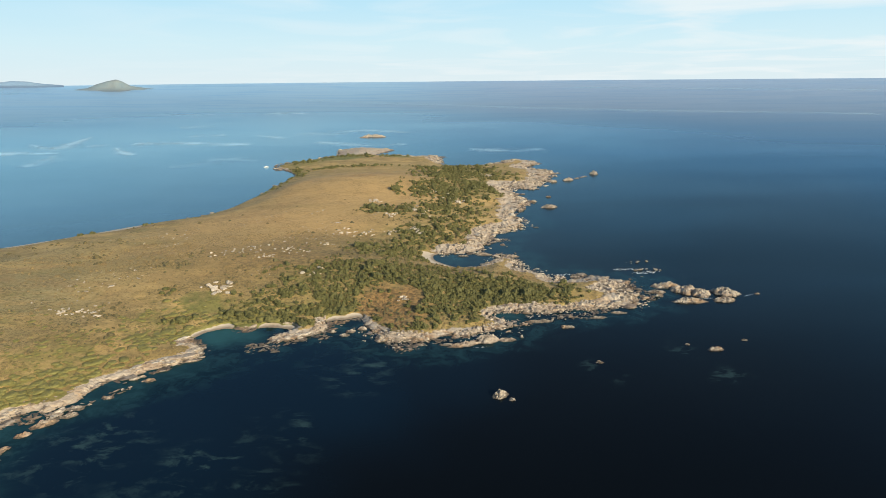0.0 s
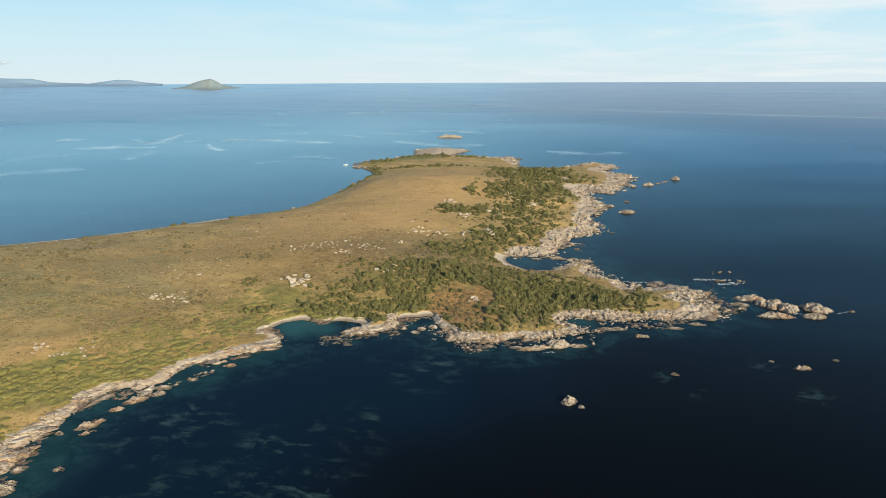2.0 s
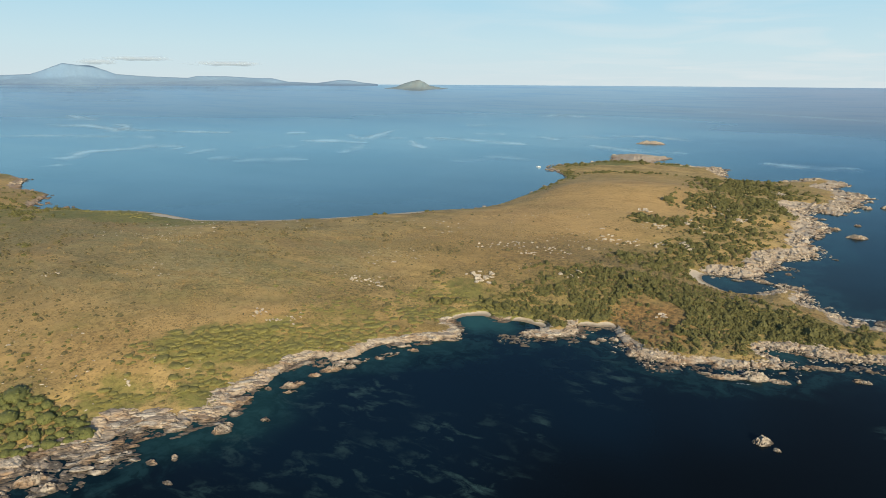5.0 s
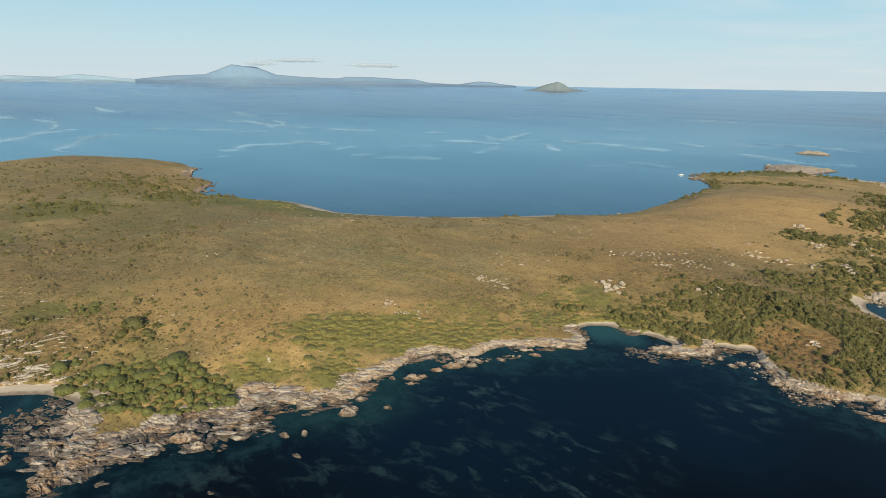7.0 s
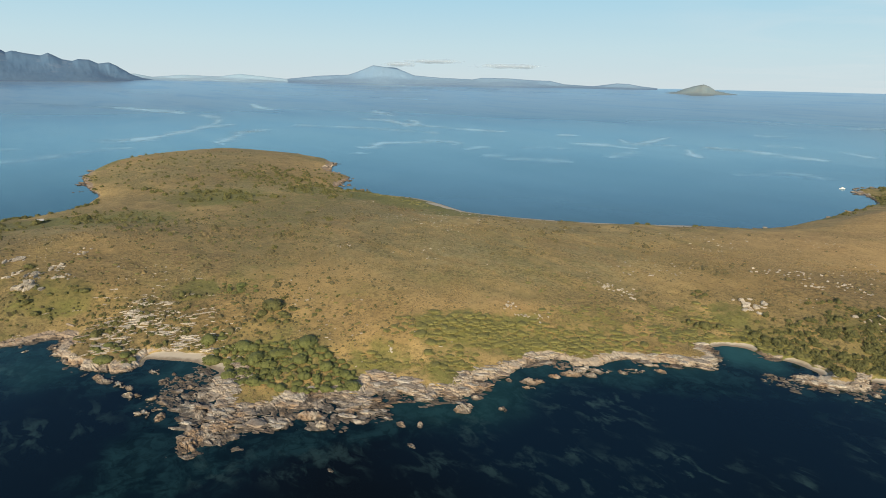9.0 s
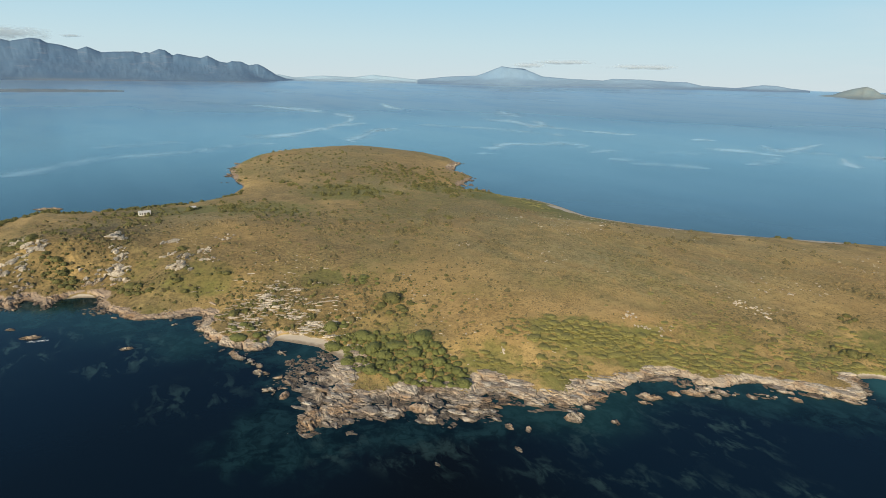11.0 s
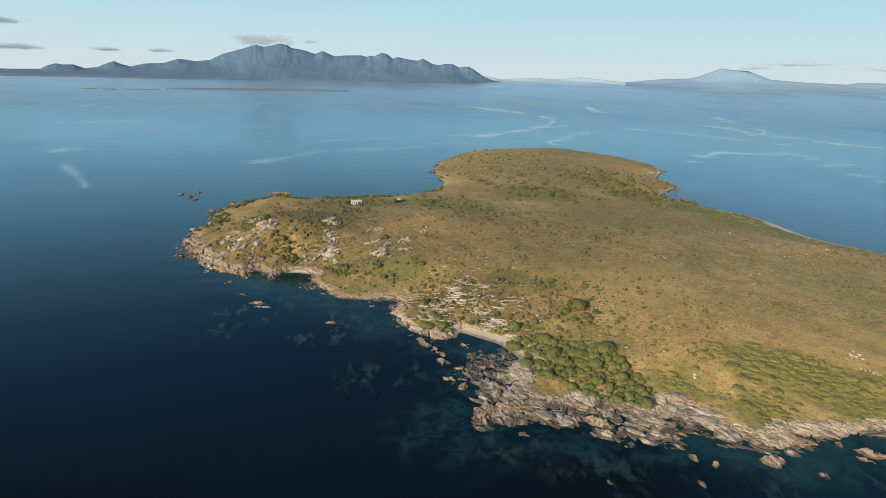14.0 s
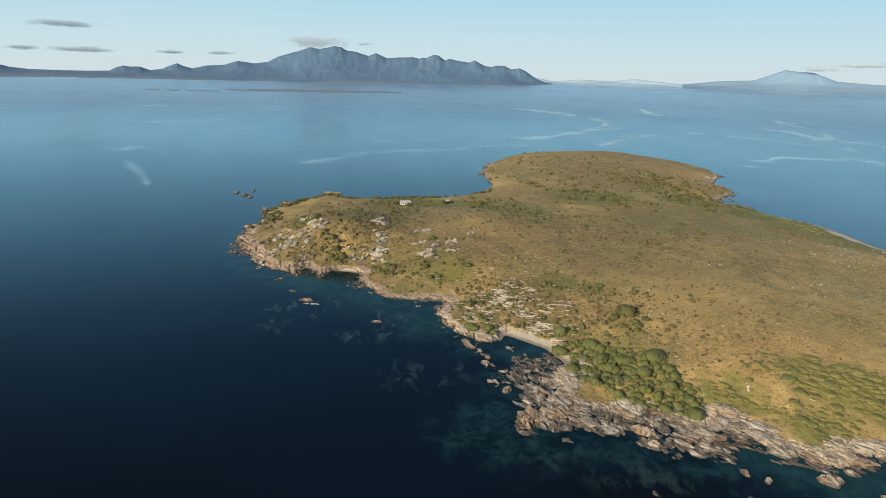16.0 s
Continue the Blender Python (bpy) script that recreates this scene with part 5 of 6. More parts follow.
def outcrop(x, y, spread, pieces, size, seed):
    """Bare granite that breaks through the turf in a heap of blocks."""
    r = np.random.RandomState(1500 + seed)
    pieces = int(pieces * (1.6 if x < -300 else 1.3))
    px, py = x + spread * r.normal(0, 0.45, pieces), y + spread * r.normal(0, 0.45, pieces)
    pz = land(px, py)[0]
    root = tagged(new("rock_outcrop"), "pale granite outcrop breaking through dry grass", "rock outcrop", "granite outcrops")
    root.location = (x, y, height(x, y))
    for k in range(pieces):
        sheet = x < -300
        s, t = size * r.uniform(0.45, 1.15), (r.normal(2.1, 0.25) if sheet else r.uniform(-0.5, 0.9))
        ob = new("rock", pale_meshes[r.randint(len(pale_meshes))])
        ob.parent = root
        ob.location = (px[k] - x, py[k] - y, pz[k] + 0.2 * s - root.location[2])
        ob.rotation_euler = (r.normal(0, 0.25), r.normal(0, 0.25), t) if sheet else (0, 0, t)
        ob.scale = (0.75 * s * r.uniform(1.0, 2.2), 0.75 * s * r.uniform(0.4, 0.8), s * r.uniform(0.9, 1.7)) if sheet else (0.8 * s * r.uniform(0.9, 1.5), 0.8 * s * r.uniform(0.7, 1.1), s * r.uniform(0.85, 1.45))


for k, row in enumerate(OUTCROPS):
    outcrop(*row, k)

# heaps of pale blocks that stand in the shallows: x, y, half length, half width, turn in degrees, blocks, size
REEF_HEAPS_A = [
    (-134, 188, 7.5, 3.0, 45, 26, 1.35), (-127, 195, 4.0, 1.8, 40, 11, 1.0), (-138, 166, 4.5, 2.2, 45, 14, 1.3), (-136, 161, 3.0, 1.2, 30, 7, 1.0), (-131, 143, 1.8, 1.2, 0, 5, 0.9), (-119, 205, 4.0, 2.0, 40, 11, 1.1), (-111, 220, 3.4, 1.4, 40, 9, 1.0), (-118, 214, 4.0, 1.4, 45, 10, 1.1),
    (-70, 249, 7.0, 2.6, 15, 22, 1.5), (-55, 263, 3.4, 2.4, 20, 11, 1.5), (-41, 259, 4.0, 3.0, 60, 9, 0.9), (-62, 260, 3.4, 2.0, 20, 10, 1.3),
]
REEF_HEAPS_B = [
    (21, 385, 7.0, 2.0, 10, 12, 1.3), (36, 378, 5.0, 3.0, 10, 14, 1.6), (120, 345, 9.0, 3.0, 8, 12, 1.2), (118, 361, 9.0, 2.0, 12, 9, 1.3), (37, 264, 6.0, 1.6, 5, 12, 1.1), (52, 270, 7.0, 1.6, 5, 12, 1.0), (110, 300, 3.5, 2.0, 10, 9, 1.4),
    (-241, 42, 5.0, 2.4, 20, 14, 1.1), (-232, 45, 4.0, 2.0, 20, 10, 1.0), (-220, 46, 3.4, 2.0, 30, 9, 1.0), (-235, 58, 2.6, 1.4, 10, 6, 1.0), (-206, 45, 3.4, 1.6, 20, 9, 1.2),
]


def reef_heap(x, y, a, b, turn, blocks, size, seed):
    """Loose blocks heaped on a reef, each a piece of its own."""
    r = np.random.RandomState(2500 + seed)
    root = tagged(new("rock_heap"), "heap of pale granite blocks standing in shallow water", "rock heap", "rock heaps in the shallows")
    root.location, root.rotation_euler = (x, y, 0), (0, 0, radians(turn))
    for k in range(blocks):
        t, u = r.uniform(0, 6.283), math.sqrt(r.rand())
        s = size * r.uniform(0.5, 1.25) * (1.15 - 0.5 * u)
        ob = new("rock", pale_meshes[r.randint(len(pale_meshes))] if r.rand() < 0.6 else boulder_meshes[1 + 3 * r.randint(3)])
        ob.parent = root
        ob.location = (a * u * math.cos(t), b * u * math.sin(t), 0.1 * s + 0.25 * size * (1 - u))
        ob.rotation_euler = (r.normal(0, 0.15), r.normal(0, 0.15), r.normal(0.2, 0.5))
        ob.scale = (s * r.uniform(0.9, 1.6), s * r.uniform(0.6, 1.0), s * r.uniform(0.7, 1.2))


for k, row in enumerate(REEF_HEAPS_A + REEF_HEAPS_B):
    reef_heap(*row, k)

# pale slabs bared in the heath above the cove, and stones strewn over the turf
rng = np.random.RandomState(23)
x, y = rng.normal(-262, 22, 800), rng.normal(66, 13, 800)
z, rock, green, sand, heath, d2 = land(x, y)
i = np.where((d2 > 6) & (fractal(x, y, 12, 3, 90) > -0.15))[0]
size = np.exp(rng.normal(-0.3, 0.45, len(i)))
squash = np.stack([rng.uniform(1.5, 3.4, len(i)), rng.uniform(0.45, 0.95, len(i)), rng.uniform(0.4, 0.7, len(i))], 1)
scatter("bedrock_slabs", BOULDERS, np.stack([x[i], y[i], z[i] + 0.12], 1), size, rng.normal(1.15, 0.4, len(i)), PALE_ROCK, "pale bare bedrock slabs showing between heath plants", "rock slabs", False, squash)
x, y = rng.uniform(-440, 40, 9000), rng.uniform(-60, 480, 9000)
z, rock, green, sand, heath, d2 = land(x, y)
i = np.where((d2 > 10) & (fractal(x, y, 45, 4, 93) > 0.28))[0][:900]
size = np.exp(rng.normal(-1.0, 0.45, len(i)))
squash = np.stack([rng.uniform(0.9, 1.7, len(i)), rng.uniform(0.7, 1.0, len(i)), rng.uniform(0.6, 1.0, len(i))], 1)
scatter("strewn_stones", BOULDERS, np.stack([x[i], y[i], z[i] + 0.05], 1), size, rng.uniform(0, 6.3, len(i)), PALE_ROCK, "small pale stones strewn over dry grass", "stones", False, squash)


# ---- shrubs ----
def crown_shape(seed, clumps, fine=True):
    """A wind-trimmed dome of many small leaf clumps, about two metres across and one high."""
    r = np.random.RandomState(seed)
    v, f = BALL_2 if fine else BALL_1
    lump = r.normal(size=(5, 3))
    core = v * (1 + 0.13 * np.sin(2.4 * v @ lump.T + r.uniform(0, 6, 5)).mean(1, keepdims=True) * 2) * (0.96, r.uniform(0.72, 0.96), 0.78)
    core = core * (1 + 0.05 * r.normal(size=(len(v), 1)))
    core[:, 2] = np.maximum(core[:, 2], -0.12)
    vs, fs, base = [core], [f], len(v)
    bits, bf = BALL_1
    for _ in range(clumps):
        t, u = r.uniform(0, 6.283), r.uniform(0.02, 1.0)
        n = np.array([math.cos(t) * math.sqrt(1 - u * u), math.sin(t) * math.sqrt(1 - u * u), u])
        s = r.uniform(0.06, 0.14)
        w = bits * s * (1 + 0.3 * r.normal(size=(len(bits), 1))) * (1, 1, 0.75) + n * (0.92, 0.92, 0.75) * r.uniform(0.93, 1.05)
        vs.append(w), fs.append(bf + base)
        base += len(bits)
    return np.concatenate(vs), np.concatenate(fs)


BIT_V = np.array([[1, 0, 0], [0, 1, 0], [-1, 0, 0], [0, -1, 0], [0, 0, 1], [0, 0, -0.4]], float)
BIT_F = np.array([[0, 1, 4], [1, 2, 4], [2, 3, 4], [3, 0, 4], [1, 0, 5], [2, 1, 5], [3, 2, 5], [0, 3, 5]])


def small_crown(seed, clumps=14):
    r = np.random.RandomState(seed)
    v, f = BALL_1
    core = v * (0.9, 0.9, 0.74) * (1 + 0.08 * r.normal(size=(len(v), 1)))
    core[:, 2] = np.maximum(core[:, 2], -0.1)
    vs, fs, base = [core], [f], len(v)
    for _ in range(clumps):
        t, u = r.uniform(0, 6.283), r.uniform(0.0, 1.0)
        n = np.array([math.cos(t) * math.sqrt(1 - u * u), math.sin(t) * math.sqrt(1 - u * u), u])
        s = r.uniform(0.16, 0.28)
        vs.append(BIT_V * s * (1 + 0.2 * r.normal(size=(6, 1))) + n * (0.84, 0.84, 0.7)), fs.append(BIT_F + base)
        base += 6
    return np.concatenate(vs), np.concatenate(fs)


def part(name, mesh, parent, label=""):
    ob = new(name, mesh)
    ob.parent = parent
    return tagged(ob, label) if label else ob


def stems_mesh(seed):
    """Short crooked stems that fork from the root."""
    r = np.random.RandomState(seed)
    bm = bmesh.new()
    for k in range(5):
        t, lean = 1.257 * k + r.uniform(-0.3, 0.3), r.uniform(0.25, 0.7)
        m = Matrix.Translation((0, 0, -0.12)) @ Matrix.Rotation(t, 4, "Z") @ Matrix.Rotation(lean, 4, "Y") @ Matrix.Translation((0, 0, 0.35))
        bmesh.ops.create_cone(bm, segments=5, radius1=0.06, radius2=0.03, depth=0.75, matrix=m, cap_ends=True)
    me = bpy.data.meshes.new("stems")
    bm.to_mesh(me)
    bm.free()
    me.materials.append(BARK)
    return me


SHRUB_LABELS = {"olive": "low dome-shaped olive green coastal shrub on dry grass", "dark": "dark green wind-trimmed tea-tree shrub among rocks"}


def make_shrub(seed, tone):
    root = tagged(new("shrub"), SHRUB_LABELS[tone], "shrub", "shrubs on the island")
    v, f = crown_shape(seed, 44)
    me = mesh_of("crown", v, f, True)
    me.materials.append(LEAF if tone == "olive" else DARK_LEAF)
    part("crown", me, root)
    part("stems", stems_mesh(seed), root)
    return root


MODELS = {"olive": [make_shrub(600 + k, "olive") for k in range(5)], "dark": [make_shrub(650 + k, "dark") for k in range(4)]}
fresh = {id(o) for some in MODELS.values() for o in some}


def put_shrub(x, y, z, size, turn, tone, k, tall=1.0):
    model = MODELS[tone][k % len(MODELS[tone])]
    if id(model) in fresh:
        fresh.discard(id(model))
        ob = model
        ob.matrix_basis = pose(x, y, z, 0, 0, turn)
    else:
        ob = copy_thing(model, pose(x, y, z, 0, 0, turn))
    ob.scale = (size * (0.85 + 0.07 * (k % 7)), size * (1.1 - 0.06 * (k % 5)), size * tall)


# groves whose shrubs can be counted: x, y, half length, half width, turn, shrubs, size, tone
GROVES_A = [
    (-206, 95, 34, 15, 30, 190, 2.9, "olive"), (-258, 48, 12, 6, 30, 14, 2.4, "olive"), (-232, 60, 9, 6, 30, 10, 2.4, "olive"), (-229, 76, 10, 5, 40, 12, 2.4, "olive"),
    (-248, 84, 14, 8, 20, 10, 1.8, "olive"), (-280, 112, 14, 8, 20, 14, 1.6, "olive"), (-288, 92, 9, 5, 60, 10, 1.3, "dark"), (-404, -42, 11, 7, 20, 34, 2.5, "dark"),
    (-367, -24, 14, 5, 25, 26, 2.2, "dark"), (-386, -57, 6, 3, 10, 7, 1.9, "dark"),
]
GROVES_B = [
    (-330, 11, 9, 5, 50, 16, 2.0, "dark"), (-324, 28, 4, 3, 20, 4, 1.8, "dark"), (-324, 48, 9, 4, 80, 6, 1.6, "dark"), (-313, 35, 5, 3, 60, 6, 1.5, "dark"), (-365, 38, 4, 3, 0, 4, 1.9, "dark"), (-139, 294, 4, 3, 0, 4, 2.3, "dark"),
    (-282, 47, 7, 4, 60, 11, 1.9, "dark"), (-240, 118, 16, 9, 30, 14, 1.3, "dark"), (-79, 307, 4, 3, 0, 4, 2.4, "dark"), (-122, 266, 10, 3, 40, 9, 1.7, "dark"), (-98, 273, 9, 3, 10, 7, 1.8, "dark"),
]
GROVES = GROVES_A + GROVES_B
rng = np.random.RandomState(31)
for gx, gy, ga, gb, gt, count, size, tone in GROVES:
    done, tries = [], 0
    while len(done) < count and tries < count * 14:
        tries += 1
        t, u = rng.uniform(0, 6.283), math.sqrt(rng.rand())
        px, py = ga * u * math.cos(t), gb * u * math.sin(t)
        c, s_ = math.cos(radians(gt)), math.sin(radians(gt))
        px, py = gx + c * px - s_ * py, gy + s_ * px + c * py
        s = size * float(np.exp(rng.normal(-0.25, 0.48)))
        if all((px - qx) ** 2 + (py - qy) ** 2 > (0.68 * (s + qs)) ** 2 for qx, qy, qs in done):
            done.append((px, py, s))
    zs, _, _, _, _, ds = land(*np.array([q[:2] for q in done]).T)
    done, zs = [q for q, d in zip(done, ds) if d > 2.5], zs[ds > 2.5]
    for k, ((px, py, s), pz) in enumerate(zip(done, zs)):
        put_shrub(px, py, pz, s, rng.uniform(0, 360), tone, k, rng.uniform(0.65, 1.1) if tone == "olive" else rng.uniform(0.85, 1.2))

# scrub that nobody could count: x, y, half length, half width, turn, shrubs, size
SCRUB_DARK_A = [
    (-20, 292, 62, 34, 8, 2100, 1.0), (-70, 280, 26, 22, 20, 520, 1.05), (-45, 325, 40, 16, 10, 520, 1.0), (25, 298, 32, 18, 0, 760, 1.0), (48, 301, 24, 12, 5, 330, 1.0),
    (-20, 292, 62, 34, 8, 140, 1.9), (-30, 372, 26, 22, 0, 220, 1.4), (-12, 410, 22, 34, 0, 260, 1.5), (-35, 478, 28, 12, 0, 130, 1.6), (5, 470, 32, 50, 0, 420, 1.4),
    (0, 545, 34, 30, 0, 300, 1.6), (18, 575, 46, 50, 0, 380, 1.6),
]
SCRUB_DARK_B = [
    (28, 650, 48, 60, 0, 420, 1.8), (20, 720, 50, 50, 0, 260, 2.0), (-545, 200, 70, 30, 20, 110, 1.9), (-480, 105, 60, 30, 20, 110, 1.5),
    (-600, 290, 80, 30, 20, 90, 1.9), (-525, 290, 50, 22, 0, 90, 1.9), (-490, 20, 60, 34, 0, 90, 1.5), (-505, 90, 12, 5, 0, 20, 2.0), (-508, 21, 10, 4, 80, 14, 1.5),
    (-395, -25, 60, 45, 0, 330, 0.8), (-340, 20, 50, 40, 0, 220, 0.7),
]
SCRUB_DARK_C = [
    (-270, 65, 40, 22, 10, 330, 0.8), (-120, 752, 62, 8, 5, 90, 1.8), (-110, 870, 60, 20, 0, 110, 1.9), (-185, 815, 30, 20, 0, 40, 2.0),
    (-700, 250, 170, 100, 0, 330, 1.3), (-420, 160, 90, 70, 0, 220, 0.9), (-250, 120, 50, 30, 20, 160, 0.7), (-620, 330, 90, 40, 20, 140, 1.5),
]
SCRUB_DARK = SCRUB_DARK_A + SCRUB_DARK_B + SCRUB_DARK_C
SCRUB_LIGHT = [
    (-182, 165, 24, 12, 55, 170, 1.7), (-163, 188, 26, 12, 45, 190, 1.7), (-142, 212, 24, 9, 45, 140, 1.6), (-150, 235, 26, 14, 45, 110, 1.1), (-118, 250, 22, 8, 35, 130, 1.7), (-95, 272, 18, 8, 10, 70, 1.7), (-130, 268, 20, 14, 30, 60, 1.4), (-165, 148, 14, 8, 50, 60, 1.5),
    (-187, 124, 16, 8, 40, 50, 1.3), (-170, 245, 50, 40, 0, 90, 0.9), (-240, 130, 50, 30, 30, 70, 0.8), (-330, 100, 60, 50, 0, 90, 0.8), (-465, 338, 62, 9, -8, 150, 1.8), (-545, 325, 40, 8, 10, 60, 1.8),
]


def scrub(name, rows, shapes, material, label, seed, exclude=(), tall=1.0):
    r = np.random.RandomState(seed)
    ps, ss = [], []
    for gx, gy, ga, gb, gt, count, size in rows:
        t, u = r.uniform(0, 6.283, count), np.sqrt(r.rand(count)) * r.uniform(0.6, 1.45, count)
        px, py = ga * u * np.cos(t), gb * u * np.sin(t)
        c, s_ = math.cos(radians(gt)), math.sin(radians(gt))
        ps.append(np.stack([gx + c * px - s_ * py, gy + s_ * px + c * py], 1))
        ss.append(size * np.exp(r.normal(-0.1, 0.35, count)))
    p, s = np.concatenate(ps), np.concatenate(ss)
    z, rock, green, sand, heath, d2 = land(p[:, 0], p[:, 1])
    keep = (d2 > 4) & (rock < 0.5) & (sand < 0.3) & (fractal(p[:, 0], p[:, 1], 15, 4, seed) > -0.26 - 0.25 * r.rand(len(s)))
    for ex, ey, er in exclude:
        keep &= (np.hypot(p[:, 0] - ex, p[:, 1] - ey) > er) | (r.rand(len(s)) < 0.06)
    p, s, z = p[keep], s[keep], z[keep]
    squash = np.stack([r.uniform(0.85, 1.2, len(s)), r.uniform(0.85, 1.2, len(s)), tall * r.uniform(0.7, 1.15, len(s))], 1)
    return scatter(name, shapes, np.column_stack([p, z]), s, r.uniform(0, 6.3, len(s)), material, label, "scrub", material == MOUND_LEAF, squash)


scrub("tea_tree_scrub", SCRUB_DARK, [small_crown(700 + k) for k in range(8)], DARK_LEAF, "dense dark green scrub between dry heath", 41, [(-26, 287, 17), (-20, 268, 8)], tall=1.3)
scrub("coastal_scrub", SCRUB_LIGHT, [crown_shape(720 + k, 22) for k in range(8)], MOUND_LEAF, "light green cushion scrub behind the rocky shore", 43, tall=0.34)

# bushes along the quiet shore of the bay
rng = np.random.RandomState(51)
bay = np.array(BAY_SHORE[1:14] + FAR_SHORE[9:15] + HOUSE_SHORE + NORTH_CAPE[9:], float)
i = rng.choice(len(bay) - 1, 1600)
s = rng.rand(1600, 1)
p = bay[i] + s * (bay[i + 1] - bay[i]) + rng.normal(0, 7, (1600, 2))
z, rock, green, sand, heath, d2 = land(p[:, 0], p[:, 1])
k = np.where((d2 > 1.5) & (d2 < 18) & (sand < 0.2) & (fractal(p[:, 0], p[:, 1], 50, 3, 95) > np.where((p[:, 0] < -230) & (p[:, 1] > 340), 0.12, -0.2)))[0]
scatter("bay_scrub", [small_crown(740 + j) for j in range(5)], np.column_stack([p[k], z[k]]), rng.uniform(1.0, 2.5, len(k)), rng.uniform(0, 6.3, len(k)), DARK_LEAF, "low dark scrub fringing the bay shore", "scrub")

# heath and grass tussocks
TUFT_V = np.array([[1, 0, 0], [0.5, 0.87, 0], [-0.5, 0.87, 0], [-1, 0, 0], [-0.5, -0.87, 0], [0.5, -0.87, 0], [0.3, 0.1, 0.7], [-0.3, 0.2, 0.75], [0.05, -0.35, 0.65]])
TUFT_F = np.array([[0, 1, 6], [1, 2, 7], [1, 7, 6], [2, 3, 7], [3, 4, 7], [4, 8, 7], [4, 5, 8], [5, 0, 8], [0, 6, 8], [6, 7, 8]])
rng = np.random.RandomState(61)
count = 60000
r, a = 140 * np.exp(rng.rand(count) * math.log(520 / 140)), np.radians(rng.uniform(-12, 108, count))
x, y = -r * np.sin(a), r * np.cos(a)
z, rock, green, sand, heath, d2 = land(x, y)
want = 0.012 + 0.5 * heath * (fractal(x, y, 16, 4, 98) > -0.05) + 0.3 * (fractal(x, y, 30, 4, 97) > 0.22)
want = want * (1 - 0.9 * blobs(x, y, GOLDS))
i = np.where((d2 > 5) & (rock < 0.4) & (sand < 0.2) & (rng.rand(count) < want))[0][:26000]
shapes = [(TUFT_V * (1, 1, 1) * (1 + 0.2 * rng.normal(size=(9, 1))), TUFT_F) for _ in range(6)]
size = np.exp(rng.normal(-0.65, 0.42, len(i))) * np.clip(r[i] / 260, 0.8, 1.5)
scatter("heath_tussocks", shapes, np.stack([x[i], y[i], z[i] - 0.02], 1), size, rng.uniform(0, 6.3, len(i)), HEATH_LEAF, "russet heath and grass tussocks over the island", "heath", False)

rng = np.random.RandomState(67)
count = 70000
r, a = 150 * np.exp(rng.rand(count) * math.log(430 / 150)), np.radians(rng.uniform(-8, 106, count))
x, y = -r * np.sin(a), r * np.cos(a)
z, rock, green, sand, heath, d2 = land(x, y)
i = np.where((d2 > 5) & (rock < 0.4) & (sand < 0.2) & (green < 0.5) & (rng.rand(count) < (0.25 + 0.7 * (fractal(x, y, 24, 4, 99) > 0)) * (1 - heath) * (1 - 0.8 * blobs(x, y, GREYS))))[0][:42000]
size = np.exp(rng.normal(-1.05, 0.35, len(i))) * np.clip(r[i] / 260, 0.8, 1.5)
scatter("grass_tussocks", shapes, np.stack([x[i], y[i], z[i] - 0.02], 1), size, rng.uniform(0, 6.3, len(i)), STRAW, "dry golden grass tussocks over the island", "grass", True)


# ---- huts, boat and surf ----
def box(bm, x0, x1, y0, y1, z0, z1):
    v = [bm.verts.new((x, y, z)) for x in (x0, x1) for y in (y0, y1) for z in (z0, z1)]
    for f in ((0, 1, 3, 2), (4, 6, 7, 5), (0, 4, 5, 1), (2, 3, 7, 6), (0, 2, 6, 4), (1, 5, 7, 3)):
        bm.faces.new([v[k] for k in f])


def finish(name, bm, material, parent, label=""):
    bmesh.ops.recalc_face_normals(bm, faces=bm.faces)
    me = bpy.data.meshes.new(name)
    bm.to_mesh(me)
    bm.free()
    me.materials.append(material)
    return part(name, me, parent, label)


def hut(x, y, turn, length, depth, eaves, peak, label, walls, bays):
    """A small gabled building; its long front looks along -y before it is turned."""
    root = tagged(new("hut"), label, "hut")
    root.location, root.rotation_euler = (x, y, height(x, y) - 0.1), (0, 0, radians(turn))
    l, d = length / 2, depth / 2
    bm = bmesh.new()
    ring = [(-d, 0), (d, 0), (d, eaves), (0, peak), (-d, eaves)]
    ends = [[bm.verts.new((sx, q, z)) for q, z in ring] for sx in (-l, l)]
    bm.faces.new(ends[0]), bm.faces.new(ends[1][::-1])
    for k in range(5):
        bm.faces.new([ends[0][k], ends[1][k], ends[1][(k + 1) % 5], ends[0][(k + 1) % 5]])
    finish("walls", bm, walls, root)
    for side in (-1, 1):
        bm = bmesh.new()
        a = [(side * (d + 0.35), eaves - 0.2), (0, peak + 0.06), (0, peak + 0.16), (side * (d + 0.35), eaves - 0.1)]
        e = [[bm.verts.new((sx, q, z)) for q, z in a] for sx in (-l - 0.3, l + 0.3)]
        bm.faces.new(e[0]), bm.faces.new(e[1][::-1])
        for k in range(4):
            bm.faces.new([e[0][k], e[1][k], e[1][(k + 1) % 4], e[0][(k + 1) % 4]])
        finish("roof", bm, IRON_ROOF, root, "grey iron roof slope")
    for k in range(bays):
        c = -l + length * (k + 0.5) / bays
        bm = bmesh.new()
        if k == bays // 2:
            box(bm, c - 0.45, c + 0.45, -d - 0.05, -d + 0.02, 0.1, 2.1)
            finish("door", bm, DARK_PANE, root, "dark door")
        else:
            box(bm, c - 0.5, c + 0.5, -d - 0.04, -d + 0.02, 1.0, 2.0)
            finish("window", bm, DARK_PANE, root, "dark window pane")
    return root


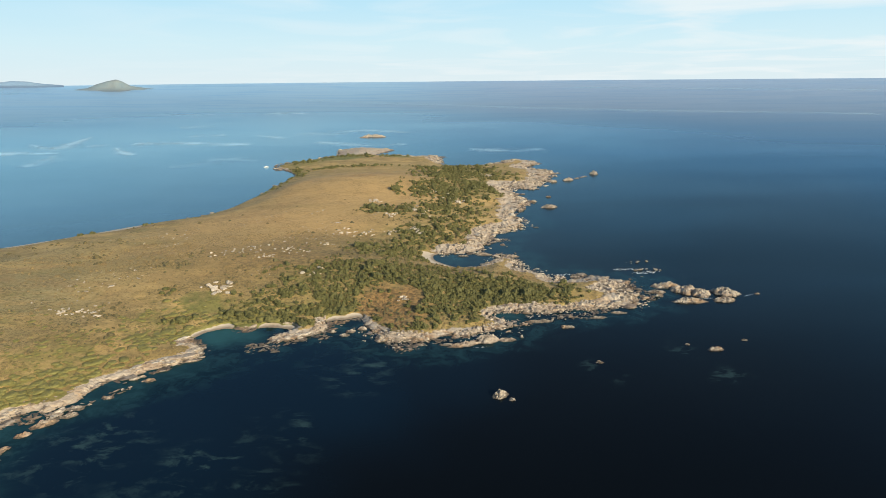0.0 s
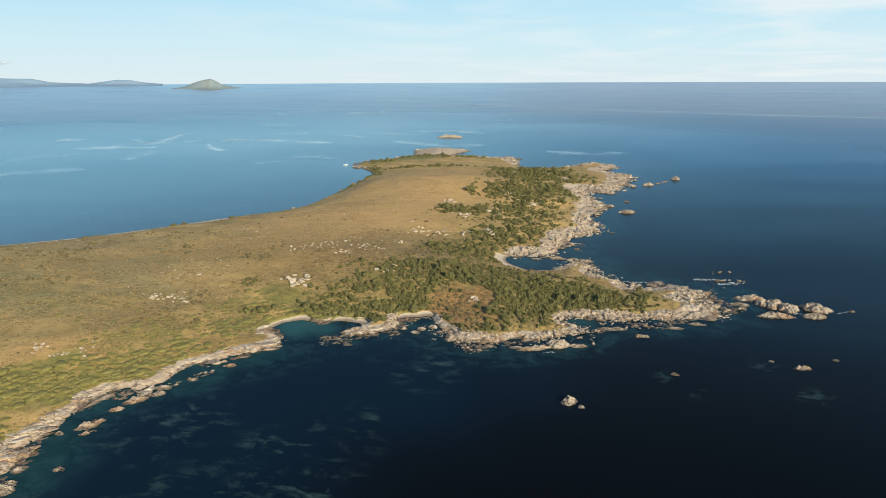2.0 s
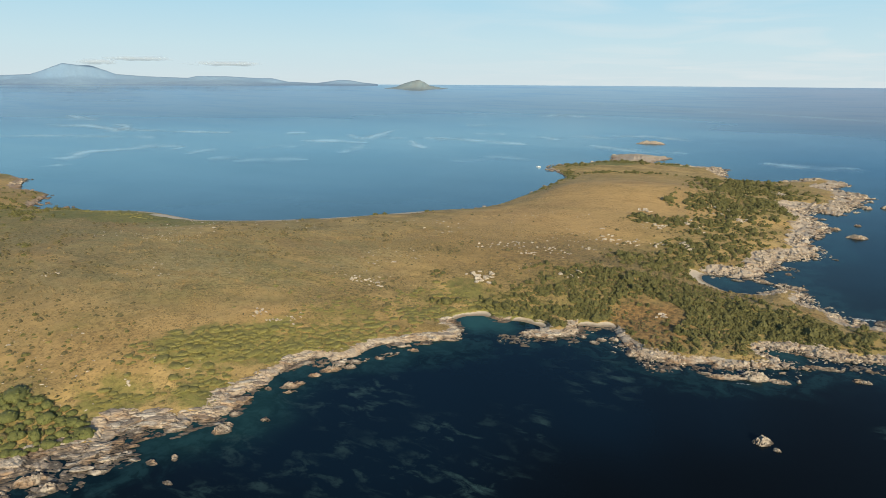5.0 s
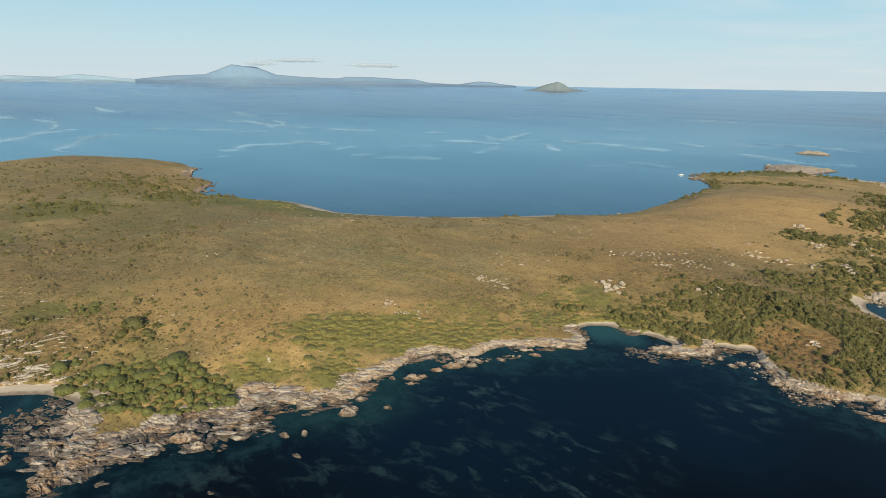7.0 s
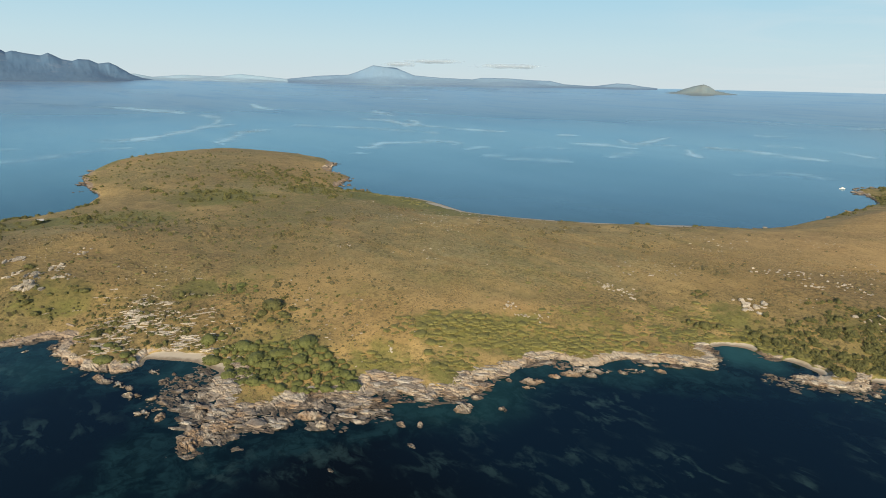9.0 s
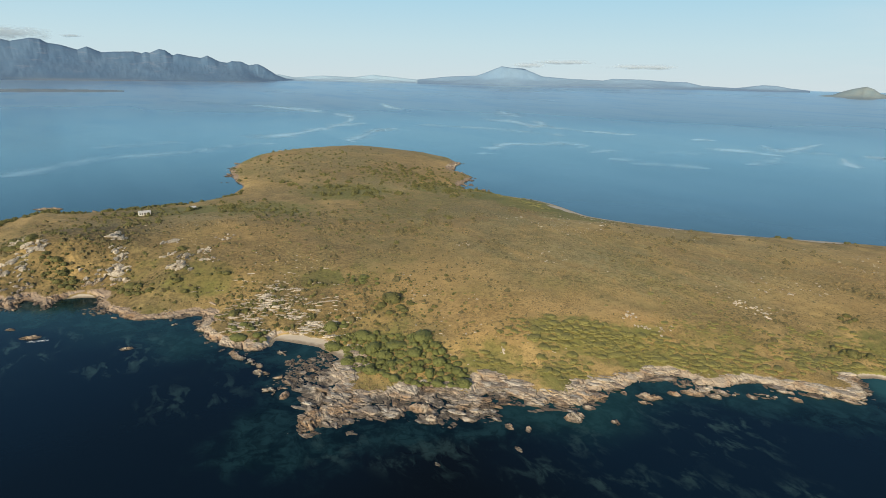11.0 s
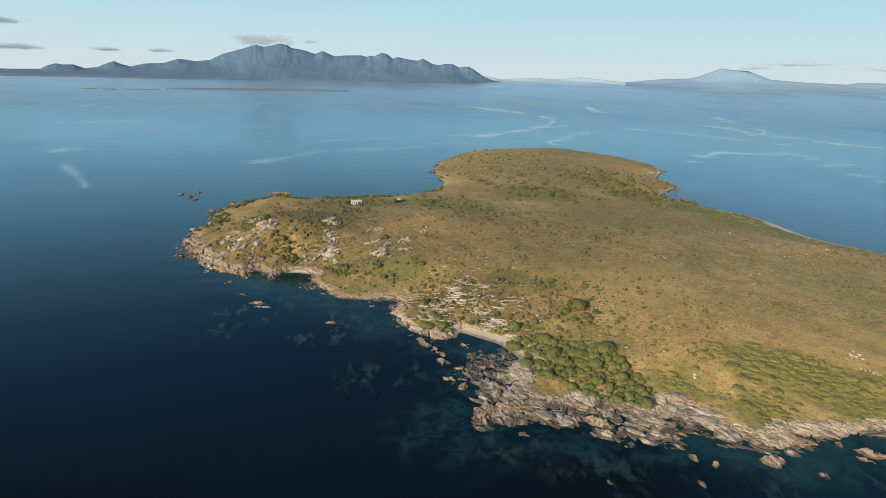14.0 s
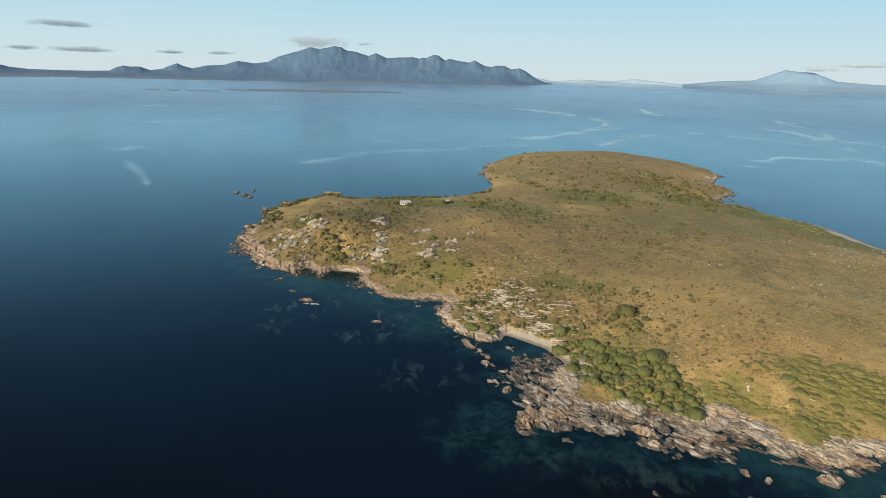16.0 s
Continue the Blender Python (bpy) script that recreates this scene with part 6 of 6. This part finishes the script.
hut(-502, 28, 94, 8.0, 4.5, 2.4, 3.5, "white weatherboard hut with a grey iron roof on grass", WHITE_WALL, 5)
hut(-512, 63.5, 98, 3.8, 3.0, 2.0, 2.7, "small grey shed on green grass near the shore", IRON_ROOF, 3)


def boat(x, y, turn):
    root = tagged(new("boat"), "small white motor boat moored in the bay", "boat")
    root.location, root.rotation_euler, root.scale = (x, y, 0.1), (0, 0, radians(turn)), (0.7, 0.7, 0.7)
    bm = bmesh.new()
    sections = [(-4.2, 1.2, 1.0), (-2.0, 1.4, 1.05), (0.8, 1.4, 1.15), (2.8, 1.0, 1.35), (4.4, 0.06, 1.6)]
    rows = [[bm.verts.new((px, q * w, z)) for q, z in ((-1, top), (-0.75, 0.1), (0, -0.4), (0.75, 0.1), (1, top))] for px, w, top in sections]
    for a, b in zip(rows, rows[1:]):
        for k in range(4):
            bm.faces.new([a[k], b[k], b[k + 1], a[k + 1]])
        bm.faces.new([a[4], b[4], b[0], a[0]])
    bm.faces.new(rows[0])
    finish("hull", bm, WHITE_WALL, root)
    bm = bmesh.new()
    box(bm, -1.2, 1.8, -1.0, 1.0, 1.05, 2.5)
    bmesh.ops.bevel(bm, geom=bm.edges[:], offset=0.2, segments=2, affect="EDGES")
    finish("cabin", bm, WHITE_WALL, root)
    bm = bmesh.new()
    box(bm, 1.79, 1.84, -0.8, 0.8, 1.6, 2.2)
    finish("windscreen", bm, DARK_PANE, root, "dark windscreen")
    return root


boat(-228, 798, 25)


def foam(x, y, a, b, turn, seed):
    """Broken white water round a rock, a hand high."""
    r = np.random.RandomState(seed)
    n = 60
    t, u = r.uniform(0, 6.283, n), np.sqrt(r.rand(n))
    px, py = a * u * np.cos(t), b * u * np.sin(t)
    c, s = math.cos(radians(turn)), math.sin(radians(turn))
    p = np.stack([x + c * px - s * py, y + s * px + c * py, 0 * px + 0.02], 1)
    squash = np.stack([r.uniform(0.8, 2.4, n), r.uniform(0.5, 1.1, n), np.full(n, 0.10)], 1)
    scatter("surf", [BOULDERS[k] for k in range(4)], p, r.uniform(0.2, 0.7, n) * min(b, 1.6) * 0.5, radians(turn) + r.normal(0, 0.3, n), FOAM, "white surf breaking round a rock", "surf", True, squash)


for k, row in enumerate([(-293, -30, 4.5, 1.1, 75), (118, 341, 8, 2.5, 8), (107, 347, 8, 1.5, 5), (-369, -66, 4, 1.0, 150), (70, 338, 8, 1.2, 5), (15, 240, 3, 0.4, 10), (92, 285, 6, 0.5, 5), (134, 297, 7, 0.6, 5), (158, 301, 4, 0.4, 30)]):
    foam(*row, 400 + k)
